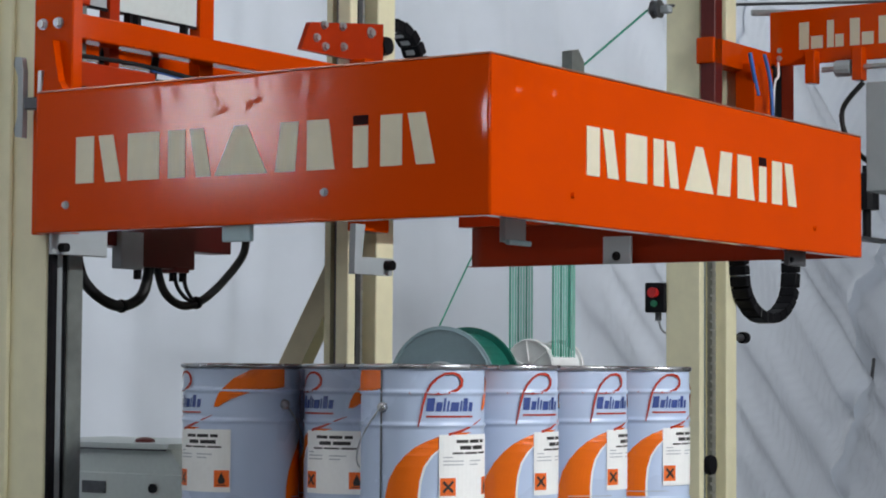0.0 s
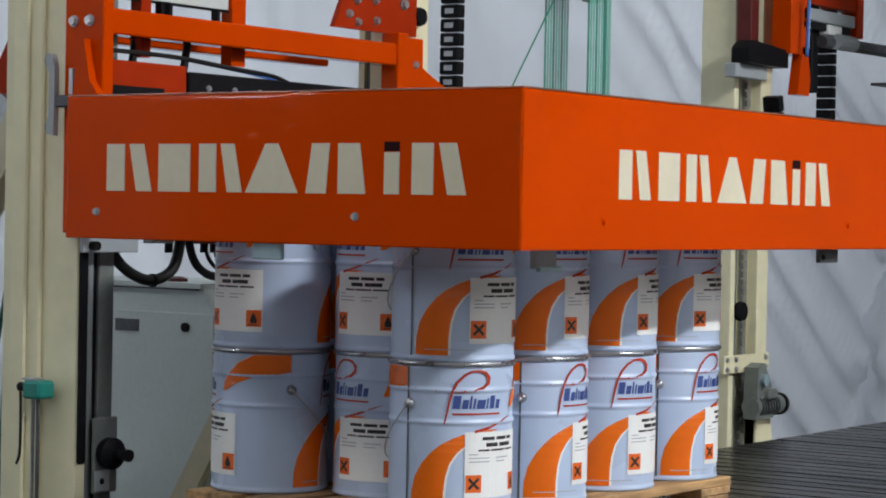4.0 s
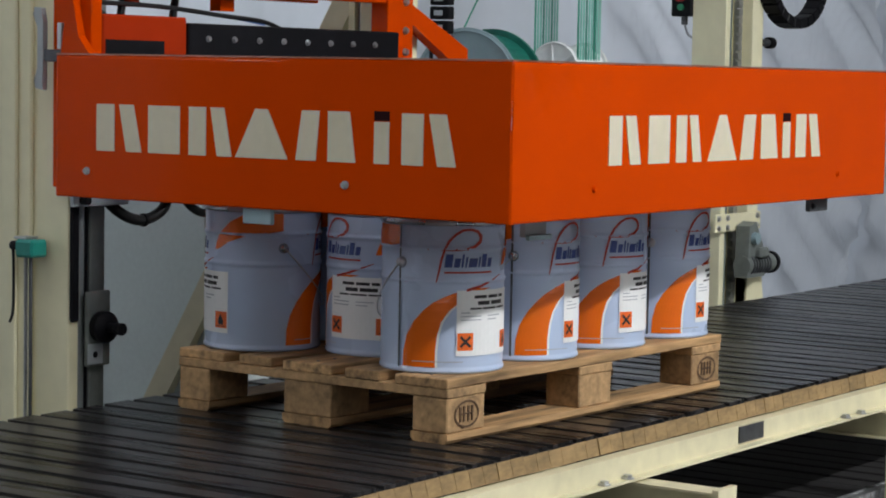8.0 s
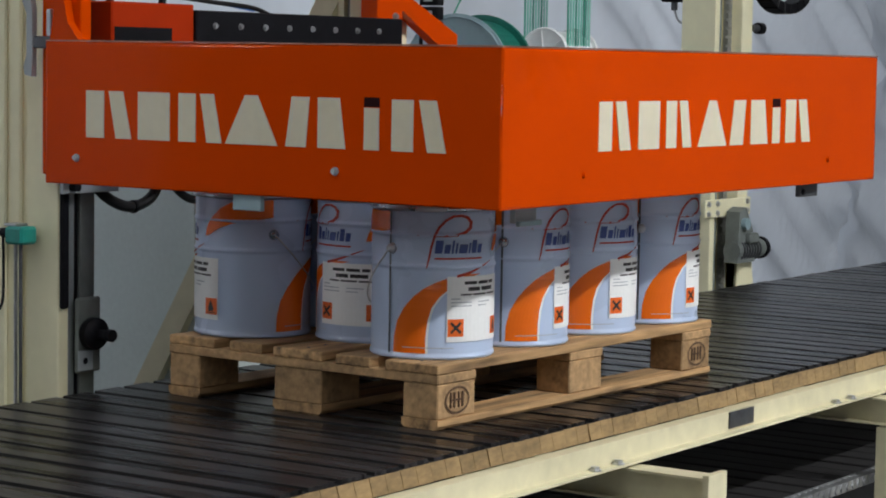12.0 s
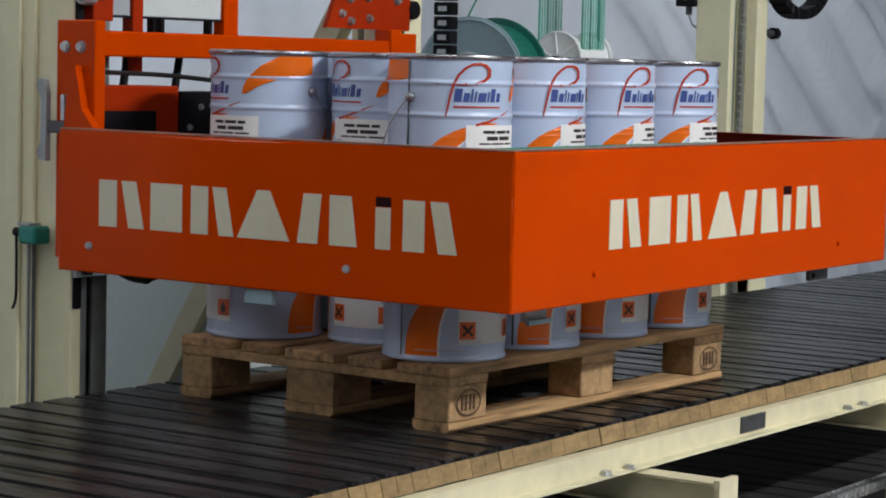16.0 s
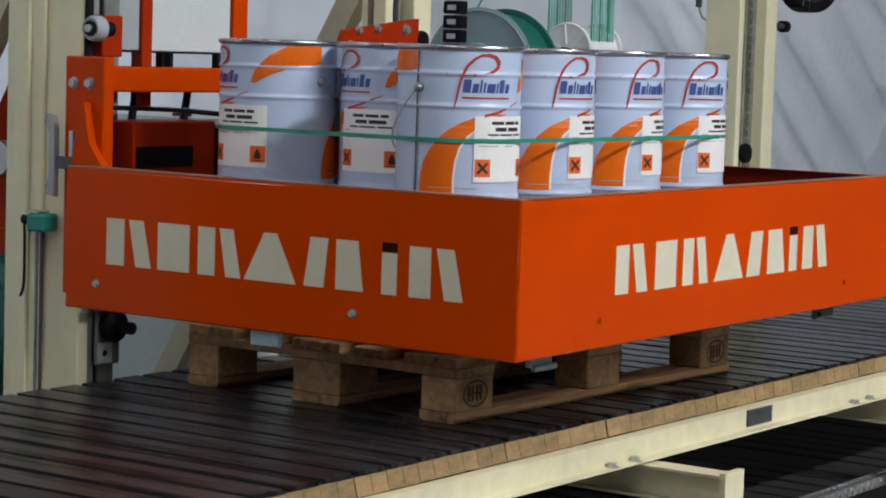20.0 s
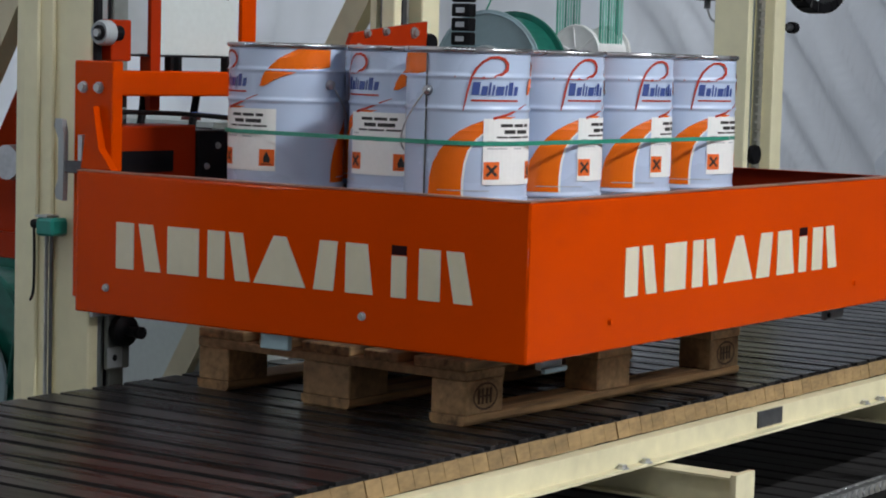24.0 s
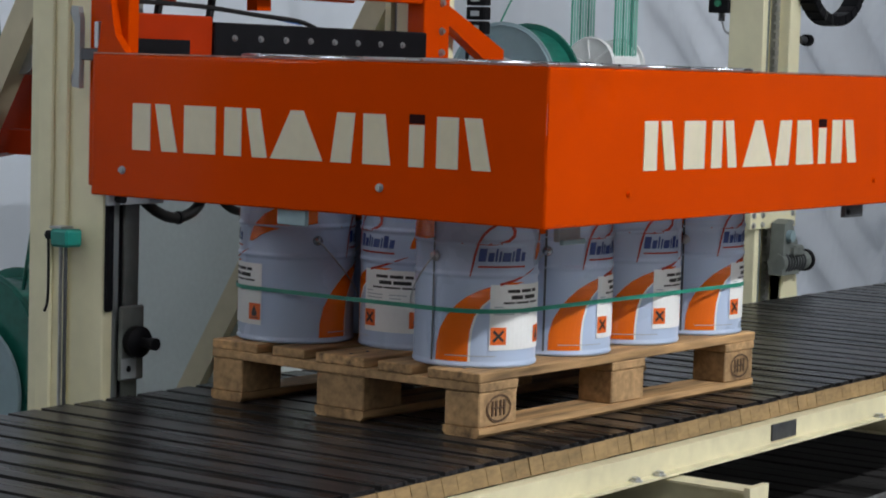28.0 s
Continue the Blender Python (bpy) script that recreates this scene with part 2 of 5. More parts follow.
# ---- setting: the hall, with unseen walls and roof added around it ----
def slab(name, x0, x1, y0, y1, z0, z1, mat, label, category):
    return tagged(part(name, box(x0, x1, y0, y1, z0, z1), mat), label, category, kind="structure")


XW, XE, YS, YNW = -6.6, 11.0, -9.0, 8.0


def pierced(name, fixed, a0, a1, lo, hi, z0, z1, axis, label):
    """A wall with one window opening from lo to hi and z0 to z1."""
    bm = bmesh.new()
    for p, q, r, t in ((a0, lo, FLOOR, 5.5), (hi, a1, FLOOR, 5.5), (lo, hi, FLOOR, z0), (lo, hi, z1, 5.5)):
        if axis == "x":
            box(p, q, fixed - 0.2, fixed, r, t, bm=bm)
        else:
            box(fixed - 0.2, fixed, p, q, r, t, bm=bm)
    return tagged(part(name, bm, DIMWALL), label, "wall", kind="structure")


def hall():
    slab("floor", XW - 0.2, XE, YS - 0.2, YNW, FLOOR - 0.2, FLOOR, CONCRETE, "grey concrete factory floor with stains", "floor")
    slab("ceiling", XW - 0.2, XE, YS - 0.2, YNW, 5.5, 5.7, ROOF, "pale sheet-metal factory roof", "ceiling")
    slab("wall_north", XW, XE, YNW, YNW + 0.2, FLOOR, 5.5, DIMWALL, "unseen factory wall, kept dark to cut bounced light", "wall")
    slab("wall_east", XE, XE + 0.2, YS, YNW, FLOOR, 5.5, DIMWALL, "unseen factory wall, kept dark to cut bounced light", "wall")
    pierced("wall_south", YS, XW, XE, -1.0, 10.8, 3.6, 5.0, "x", "unseen factory wall with one wide opening, kept dark to cut bounced light")
    bm = bmesh.new()
    for y0, y1, z0, z1 in ((YS, -6.4, FLOOR, 5.5), (-6.4, -5.4, FLOOR, 5.5), (-5.4, -1.0, FLOOR, 2.6), (-5.4, -1.0, 4.2, 5.5), (-1.0, 5.25, FLOOR, 5.5), (5.25, 6.25, FLOOR, 2.0), (5.25, 6.25, 3.0, 5.5), (6.25, YNW, FLOOR, 5.5)):
        box(XW - 0.2, XW, y0, y1, z0, z1, bm=bm)
    tagged(part("wall_west", bm, DIMWALL), "unseen factory wall with two high openings, kept dark to cut bounced light", "wall", kind="structure")
    # added glow that fills the left-facing sides
    tagged(part("window_3", box(XW - 0.16, XW - 0.13, -5.4, -1.0, 2.6, 4.2), PANELGLOW), "unseen wide glowing panel added as a window", "window", kind="structure")
    # added front fill, made wide so the covers' dents glint
    tagged(part("window_1", box(-1.0, 10.8, YS - 0.16, YS - 0.13, 3.6, 5.0), PANELGLOW), "unseen wide glowing panel added as a window", "window", kind="structure")
    tagged(part("window_2", box(XW - 0.16, XW - 0.13, 5.25, 6.25, 2.0, 3.0), SUNGLASS), "high daylit factory window", "window", kind="structure")
    # added overhead to light the left-facing sides
    tagged(part("roof_light_3", box(-4.55, -3.45, -4.0, 3.0, 5.42, 5.5), PANELGLOW), "long daylit roof light", "roof light", kind="structure")
    # unseen panels: one over the front key, one added behind the tarp
    for k, (x, y, half) in enumerate(((0.9, -6.5, 1.6), (4.0, 5.6, 6.0))):
        tagged(part("roof_light_%d" % (k + 1), box(x - half, x + half, y - 0.5, y + 0.5, 5.42, 5.5), PANELGLOW), "long daylit roof light", "roof light", kind="structure")


def tarp_panel(top, x0, x1, nx, back):
    """One width of the sheet."""
    z0, z1, nz, seam = FLOOR + 0.02, 4.3, 90, 9.75
    bm = bmesh.new()
    grid = []
    for i in range(nx + 1):
        x = x0 + (x1 - x0) * i / nx
        col = []
        for j in range(nz + 1):
            z = z0 + (z1 - z0) * j / nz
            slack = min(1.0, max(0.0, (x - 5.6) / 1.6))
            pleat = 0.020 * math.sin(x * 9.1 + 1.3 * math.sin(x * 2.3)) + 0.012 * math.sin(x * 21 + 2 * noise.noise((x * 1.5, 0, z * 0.3)))
            # slack folds run down towards the tied seam
            sx = seam + 0.28 * (z - 0.35)
            diag = x + 1.45 * z
            fold = 0.15 * noise.noise((diag * 1.15, z * 0.25 + x * 0.15, 3.0)) + 0.09 * noise.noise((diag * 2.6, z * 0.3 + x * 0.3, 9.0)) + 0.034 * noise.noise((diag * 7.0, z * 0.8, 1.0)) + 0.012 * noise.noise((diag * 19.0, z * 2.0, 5.0))
            # narrow creases with sharp crests
            fold += slack * 0.050 * (0.5 - abs(noise.noise((diag * 2.7 + 0.8 * noise.noise((x * 0.9, z * 0.9, 2.0)), z * 0.7 + x * 0.4, 7.0)))) + slack * 0.032 * (0.5 - abs(noise.noise((diag * 6.3, z * 0.6, 12.0))))
            tie = 0.0
            for tz in (-0.12, 0.68, 1.6):
                r = math.hypot((x - sx) * 1.0, z - tz)
                ang = math.atan2(z - tz, x - sx)
                tie += 0.055 * math.exp(-r * 2.6) * math.cos(4 * ang + 0.6) * min(1, r * 7)
            crease = 0.05 * math.exp(-((x - sx) / 0.035) ** 2)
            y = 3.25 + back + pleat * (1 - 0.8 * slack) * (0.3 + 0.7 * min(1, max(0, (x - 2.2) / 1.2))) + fold * (0.12 + 0.88 * slack) + (tie + crease) * slack
            col.append(bm.verts.new((x, y, z)))
        grid.append(col)
    for a, b in zip(grid, grid[1:]):
        for j in range(nz):
            bm.faces.new((a[j], b[j], b[j + 1], a[j + 1]))
    sheet = part("sheet", bm, TARP, top, smooth=True)
    return sheet


def tarp():
    """The hanging sheet behind the machines: vertical pleats, slack diagonal folds further along, tied at a seam."""
    top = thing("tarpaulin", "white plastic tarpaulin hung in soft folds as partition", "tarpaulin")
    tarp_panel(top, -3.2, 0.62, 80, -0.006)
    tarp_panel(top, 0.58, 4.42, 200, 0.0)
    tarp_panel(top, 4.38, 8.06, 210, 0.006)
    tarp_panel(top, 8.03, 10.7, 190, 0.012)
    part("curtain_rail", rod((-3.3, 3.26, 4.32), (10.75, 3.26, 4.32), 0.025, 12), STEEL, top)
    part("tie", rod((9.86, 3.17, 0.78), (9.90, 3.17, 0.92), 0.012, 8), DARKSTEEL, top)


hall()
tarp()

# ---- conveyor ----
YN, YF = -0.175, 0.966
PITCH = 0.105


def conveyor():
    top = thing("slat_conveyor", "slat conveyor with dark boards and cream steel frame", "conveyor")
    plate = mesh_of("slat", box(-0.0412, 0.0412, YN + 0.002, YF, -0.0085, 0), [SLAT, GAP])
    # side faces take the shade colour of the gaps
    for p in plate.polygons:
        if abs(p.normal.x) > 0.9:
            p.material_index = 1
    bm = box(-0.040, 0.040, YN + 0.03, YF - 0.01, -0.050, -0.009)
    # the end block is cut on the slant
    for dx in (-0.02625, 0.02625):
        prism([(dx - 0.0330, -0.009), (dx + 0.0180, -0.009), (dx + 0.0330, -0.050), (dx - 0.0180, -0.050)], "y", YN, YN + 0.032, bm)
    core = mesh_of("slat_core", bm, [SLATEND, GAP])
    for p in core.polygons:
        if p.center.y > YN + 0.028 or p.normal.z > 0.5:
            p.material_index = 1
    rnd = random.Random(4)
    first = -0.063 - 0.0525 - 24 * PITCH
    for k in range(108):
        x = first + k * PITCH
        for nm, me in (("slat", plate), ("slat_core", core)):
            ob = new(nm, me)
            ob.parent = top
            ob.matrix_basis = pose(x + rnd.uniform(-0.002, 0.002), rnd.uniform(-0.0012, 0.0012), rnd.uniform(-0.0015, 0.0), 0, rnd.uniform(-0.5, 0.5), rnd.uniform(-0.08, 0.08))
    xa, xb = first - 0.06, first + 108 * PITCH
    # near side rail: top flange, web and foot flange
    bm = prism([(-0.172, -0.054), (-0.208, -0.054), (-0.208, -0.105), (-0.234, -0.105), (-0.234, -0.111), (-0.200, -0.111), (-0.200, -0.062), (-0.172, -0.062)], "x", xa, xb)
    part("side_rail", bm, RAILCREAM, top, "cream painted steel side rail")
    bm = prism([(YF, -0.064), (YF + 0.03, -0.064), (YF + 0.03, -0.17), (YF, -0.17)], "x", xa, xb)
    part("side_rail", bm, RAILCREAM, top, "cream painted steel side rail")
    part("rating_plate", box(0.985, 1.118, -0.2125, -0.2085, -0.098, -0.057), DARKSTEEL, top, "small dark metal plate")
    for x in (-1.12, -1.03, 0.305, 0.41, 1.60, 1.70, 2.87, 2.97, 4.17, 4.27):
        part("bolt", bolt_head((x, -0.222, -0.105), (0, 0, 1), 0.011, 0.010), STEEL, top)
    # cross members reach out under the deck, with end plates and legs
    for x in (-0.92, 0.44, 1.84, 3.24):
        # an open channel: a top flange over a set-back web
        bm = box(x + 0.022, x + 0.030, -0.43, 0.95, -0.188, -0.1235)
        box(x - 0.005, x + 0.065, -0.43, 0.95, -0.123, -0.117, bm=bm)
        box(x + 0.0, x + 0.030, -0.43, 0.95, -0.194, -0.1885, bm=bm)
        part("cross_member", bm, RAILCREAM, top)
        part("end_plate", box(x - 0.015, x + 0.075, -0.445, -0.43, -0.25, -0.108), RAILCREAM, top)
        part("leg", box(x, x + 0.06, -0.30, -0.24, FLOOR, -0.20), RAILCREAM, top)
        part("leg", box(x, x + 0.06, 0.86, 0.92, FLOOR, -0.20), RAILCREAM, top)
    # return strand, coloured near-black for the shade under the deck
    ret = mesh_of("return_slat", box(-0.043, 0.043, YN + 0.05, YF - 0.03, -0.40, -0.372, 0.003), GAP)
    for k in range(86):
        ob = new("return_slat", ret)
        ob.parent = top
        ob.matrix_basis = pose(first + k * PITCH, rnd.uniform(-0.004, 0.004), rnd.uniform(-0.003, 0.002))
    bm = bmesh.new()
    x = -2.0
    while x < 6:
        rod((x, -0.215, -0.356), (x, -0.165, -0.356), 0.013, 8, bm)
        for yy in (-0.207, -0.173):
            box(x - 0.004, x + 0.034, yy - 0.003, yy + 0.003, -0.370, -0.342, bm=bm)
        x += 0.038
    ch = part("drive_chain", bm, STEEL, top, "galvanised roller chain")
    ch["kind"] = "stuff"
    return top


# ---- pallet ----
PALLET_TURN = -2.0


def pallet():
    top = thing("wooden_pallet", "used four-way wooden pallet with branded blocks standing on conveyor", "pallet", rz=PALLET_TURN)
    rnd = random.Random(8)
    def board(nm, x0, x1, y0, y1, z0, z1, mat, along):
        bm = box(x0, x1, y0, y1, z0, z1, 0.0025)
        bmesh.ops.subdivide_edges(bm, edges=[e for e in bm.edges if e.calc_length() > 0.5], cuts=5)
        for v in bm.verts:
            v.co.z += 0.0022 * noise.noise((v.co.x * 6, v.co.y * 6, z0 * 31 + y0))
            v.co.x += 0.003 * noise.noise((v.co.y * 9, v.co.z * 7, 4.0 + y0))
        ob = part(nm, bm, mat, top)
        return ob
    for y, w in ((0, 0.145), (0.1875, 0.10), (0.3275, 0.145), (0.5125, 0.10), (0.655, 0.145)):
        board("deck_board", rnd.uniform(-0.004, 0.004), 1.2 + rnd.uniform(-0.005, 0.004), y, y + w, 0.122, 0.144, WOOD, 0)
    for x in (0.0, 0.5275, 1.055):
        ob = board("cross_board", x, x + 0.145, 0, 0.8, 0.1005, 0.1215, BLOCKWOOD, 1)
    for x in (0.0, 0.5275, 1.055):
        for y, w in ((0.0, 0.10), (0.3275, 0.145), (0.70, 0.10)):
            bm = box(x + 0.002, x + 0.143, y + 0.002, y + w - 0.002, 0.0225, 0.10, 0.003)
            part("block", bm, BLOCKWOOD, top)
    for y, w in ((0, 0.10), (0.3275, 0.145), (0.70, 0.10)):
        bm = prism([(y, 0.008), (y + 0.008, 0.0), (y + w - 0.008, 0.0), (y + w, 0.008), (y + w, 0.022), (y, 0.022)], "x", 0.0, 1.2)
        part("bottom_board", bm, WOOD, top)
    # branded oval with bars on the two corner blocks of the long side
    for cx in (0.0725, 1.1275):
        bm = bmesh.new()
        k = 28
        a = [(cx + 0.046 * math.cos(2 * math.pi * i / k), 0.0615 + 0.031 * math.sin(2 * math.pi * i / k)) for i in range(k)]
        b = [(cx + 0.041 * math.cos(2 * math.pi * i / k), 0.0615 + 0.026 * math.sin(2 * math.pi * i / k)) for i in range(k)]
        va, vb = [bm.verts.new((p[0], -0.0004, p[1])) for p in a], [bm.verts.new((p[0], -0.0004, p[1])) for p in b]
        for i in range(k):
            bm.faces.new((va[i], va[(i + 1) % k], vb[(i + 1) % k], vb[i]))
        for u in (-0.026, -0.012, 0.004, 0.018):
            box(cx + u, cx + u + 0.006, -0.0005, 0.0015, 0.045, 0.079, bm=bm)
        box(cx - 0.026, cx + 0.024, -0.0005, 0.0015, 0.060, 0.064, bm=bm)
        part("burnt_brand", bm, BRAND, top, "dark branded oval mark")
    for y in (0.075, 0.40, 0.73):
        for x in (0.04, 0.10, 0.6, 1.13):
            part("nail", rod((x, y, 0.143), (x, y, 0.1455), 0.004, 8), DARKSTEEL, top)
    return top


# ---- paint cans ----
R, CH = 0.139, 0.341


def curved(bm, rows):
    """Quads on the can's skin from rows of points (degrees, height)."""
    vs = []
    for row in rows:
        vs.append([bm.verts.new(((R + lift) * math.cos(radians(a)), (R + lift) * math.sin(radians(a)), z)) for a, z, lift in row])
    for a, b in zip(vs, vs[1:]):
        for i in range(len(a) - 1):
            bm.faces.new((a[i], a[i + 1], b[i + 1], b[i]))
    return bm


def patch(a0, a1, z0, z1, lift, bm=None, lean=0.0):
    n = max(1, int(abs(a1 - a0) / 5))
    return curved(bm or bmesh.new(), [[(a0 + (a1 - a0) * i / n + s * lean, z, lift) for i in range(n + 1)] for s, z in ((0, z0), (1, z1))])


def span(rows, lift, bm=None):
    """A printed shape from rows of (height, from degrees, to degrees)."""
    return curved(bm or bmesh.new(), [[(a + (b - a) * i / 8, z, lift) for i in range(9)] for z, a, b in rows])


def stroke(points, lift, bm=None):
    """A printed stroke along points (degrees, height, half width in metres)."""
    rows, k = [], len(points)
    for i, (a, z, w) in enumerate(points):
        p, q = points[max(0, i - 1)], points[min(k - 1, i + 1)]
        dx, dz = radians(q[0] - p[0]) * R, q[1] - p[1]
        n = math.hypot(dx, dz) or 1
        u, v = -dz / n * w, dx / n * w
        rows.append([(a + math.degrees(u / R), z + v, lift), (a - math.degrees(u / R), z - v, lift)])
    return curved(bm or bmesh.new(), rows)


def can_master():
    """One can; the angle 0 of its print faces local +x."""
    top = thing("paint_can", "pale blue-white tin paint can with orange swoosh print and white label", "paint can", "paint cans stacked on the pallet")
    prof = [(0.128, 0.0), (R - 0.001, 0.0), (R + 0.0025, 0.003), (R + 0.0025, 0.008), (R, 0.012)]
    prof += [(R, 0.016)]
    for z in (0.206, 0.2775):
        prof += [(R, z - 0.011), (R, z - 0.007), (R + 0.0012, z - 0.0045), (R + 0.0030, z - 0.0015), (R + 0.0030, z + 0.0015), (R + 0.0012, z + 0.0045), (R, z + 0.007), (R, z + 0.011)]
    prof += [(R, CH - 0.017), (R, CH - 0.012), (0.134, CH - 0.012)]
    part("body", lathe(prof, 56), TIN, top, smooth=False)
    for p in top.children[0].data.polygons:
        p.use_smooth = True
    ring = [(R - 0.012, CH - 0.010), (R + 0.003, CH - 0.012), (R + 0.0065, CH - 0.008), (R + 0.0065, CH - 0.003), (R + 0.003, CH), (R - 0.004, CH - 0.001), (R - 0.012, CH - 0.006)]
    part("rim", lathe(ring, 56), RIM, top, "bright rolled tinplate rim", smooth=True)
    part("lid", lathe([(0.001, CH - 0.008), (0.09, CH - 0.008), (0.10, CH - 0.005), (R - 0.011, CH - 0.005), (R - 0.010, CH - 0.010), (0.001, CH - 0.0105)], 40), RIM, top, "bright tinplate lid")
    for side in (0, 180):
        # lower swoosh: wide at the foot, sweeping up to a thin tail
        rows = [(0.014, -40, -8), (0.05, -39.5, -8), (0.085, -36, -6.5), (0.115, -29, -3), (0.140, -20, 4), (0.158, -11, 13), (0.172, 0, 22), (0.180, 9, 31), (0.187, 22, 41), (0.1905, 33, 47)]
        a = span([(z, p + side, q + side) for z, p, q in rows], 0.0009)
        part("orange_swoosh", a, INKORANGE, top, "printed orange swoosh")
        part("swoosh_tail", stroke([(20 + side, 0.186, 0.003), (35 + side, 0.195, 0.0028), (50 + side, 0.208, 0.0018), (62 + side, 0.219, 0.0006)], 0.0031), INKRED, top)
        w = [(z + 0.0, p, q) for z, p, q in rows[:-1]]
        part("white_edge", span([(z, q + side, q + side + 2.2) for z, p, q in w], 0.0010), PAPER, top)
        # upper swoosh by the bail ear
        rows = [(CH - 0.014, -80, -44), (CH - 0.035, -97, -44), (CH - 0.055, -106, -44), (CH - 0.063, -109, -62), (CH - 0.072, -112, -86), (CH - 0.085, -114.5, -100), (CH - 0.102, -116.5, -112)]
        part("upper_swoosh", span([(z, p + side, q + side) for z, p, q in rows], 0.0026), INKORANGE, top, "printed orange swoosh")
        # looped mark over the brand name
        loop = [(-8, 0.203, 0.0012), (-6, 0.225, 0.0020), (-4, 0.250, 0.0024), (-1, 0.276, 0.0026), (3, 0.295, 0.0028), (9, 0.310, 0.0028), (16, 0.3195, 0.0026), (24, 0.3205, 0.0028),
                (30, 0.316, 0.0036), (33.5, 0.306, 0.0044), (33, 0.294, 0.0042), (28, 0.284, 0.0034), (20, 0.2775, 0.0028), (10, 0.2755, 0.0024), (0, 0.2755, 0.0018), (-16, 0.2765, 0.0012), (-44, 0.279, 0.0009)]
        part("loop_mark", stroke([(a + side, z, w) for a, z, w in loop], 0.0030), INKRED, top, "printed red loop")
        for a0, a1, h in ((-1, 6, 0.029), (7.5, 13, 0.020), (14.5, 16.5, 0.029), (18, 20, 0.023), (21.5, 30, 0.020), (31.5, 33.5, 0.023), (35, 40.5, 0.029), (42, 47, 0.020)):
            part("brand_bar", patch(a0 + side, a1 + side, 0.237, 0.237 + h, 0.0011, lean=1.4), INKBLUE, top)
        part("web_line", patch(-1 + side, 48 + side, 0.2235, 0.2275, 0.0011), INKRED, top)
        part("foot_print", patch(-30 + side, 18 + side, 0.0258, 0.0276, 0.0012), INKGREY, top)
        # bail ear, on its boss
        c = Vector((math.cos(radians(-43 + side)), math.sin(radians(-43 + side)), 0))
        bm = rod(c * (R - 0.002) + Vector((0, 0, 0.245)), c * (R + 0.010) + Vector((0, 0, 0.245)), 0.013, 16, r2=0.009)
        part("bail_ear", bm, RIM, top, "bright domed bail ear", smooth=True)
    # wire bail, folded down along one side
    pts = []
    for i in range(13):
        s = i / 12
        a = -43 - 180 * s
        drop = 0.245 - 0.150 * math.sin(math.pi * s)
        rr = R + 0.009
        pts.append((rr * math.cos(radians(a)), rr * math.sin(radians(a)), drop))
    part("bail", tube(pts, 0.0018, 6, steps=3), STEEL, top, "thin folded wire handle", smooth=True)
    part("seam", patch(-45.2, -43.2, 0.012, CH - 0.014, 0.0028), DARKSTEEL, top, "dark side seam")
    lab = part("paper_label", patch(11, 81, 0.040, 0.186, 0.0020), PAPER, top, "white paper label")
    for a0, a1, z, h in ((28, 42, 0.171, 0.007), (44, 58, 0.171, 0.007), (60, 68, 0.171, 0.007), (32, 46, 0.157, 0.0085), (48, 66, 0.157, 0.0085), (24, 36, 0.145, 0.004), (37.5, 55, 0.145, 0.004), (57, 72, 0.145, 0.004)):
        part("print_line", patch(a0, a1, z - h / 2, z + h / 2, 0.0024), INKBLACK, lab)
    for a0, a1, z in ((15, 24, 0.136), (15, 36, 0.128), (44, 62, 0.128), (15, 36, 0.120), (44, 56, 0.120)):
        part("fine_print", patch(a0, a1, z - 0.0012, z + 0.0012, 0.0024), INKGREY, lab)
    for a0, cross in ((12, True), (64.5, False)):
        part("hazard_square", patch(a0, a0 + 15.5, 0.052, 0.091, 0.0024), HAZARD, lab, "orange hazard square")
        m = a0 + 7.75
        if cross:
            bm = stroke([(m + 4.8 * s / 3, 0.0715 + 0.0115 * s / 3, 0.0030) for s in range(-3, 4)], 0.0029)
            stroke([(m + 4.8 * s / 3, 0.0715 - 0.0115 * s / 3, 0.0030) for s in range(-3, 4)], 0.0031, bm)
        else:
            bm = span([(0.060, m - 3, m + 3), (0.068, m - 3.6, m + 3.6), (0.076, m - 2.4, m + 2.0), (0.085, m - 0.4, m + 0.2)], 0.0028)
            patch(m - 5, m + 5, 0.0555, 0.0575, 0.0028, bm)
        part("hazard_sign", bm, INKBLACK, lab)
    return top


def cans():
    """Two tiers; the turns show as they stand."""
    first = can_master()
    base = pose(0, 0, 0, 0, 0, PALLET_TURN)
    FACE = 214.5
    spots = []
    for tier, turns_near, turns_far, turns_mid in ((0, (2, 34, 16, 32), (-112, 40, 200, 75), (-71, 160, 20)), (1, (4, 22, 24, 13), (-86, 10, 130, 60), (-76, 100, 20))):
        z = 0.1445 + tier * (CH - 0.0005)
        for k in range(4):
            spots.append((0.172 + 0.309 * k, 0.146, z, turns_near[k]))
        for k in range(4):
            spots.append((0.176 + 0.300 * k, 0.690, z, turns_far[k]))
        for k in range(3):
            spots.append((0.300 + 0.300 * k, 0.414, z, turns_mid[k]))
    rnd = random.Random(2)
    for i, (x, y, z, turn) in enumerate(spots):
        j = 0 if i == 0 else 0.0025
        m = base @ pose(x + rnd.uniform(-j, j), y + rnd.uniform(-j, j), z, 0, 0, FACE - PALLET_TURN + turn)
        if i == 0:
            first.matrix_basis = m
        else:
            copy_thing(first, m)


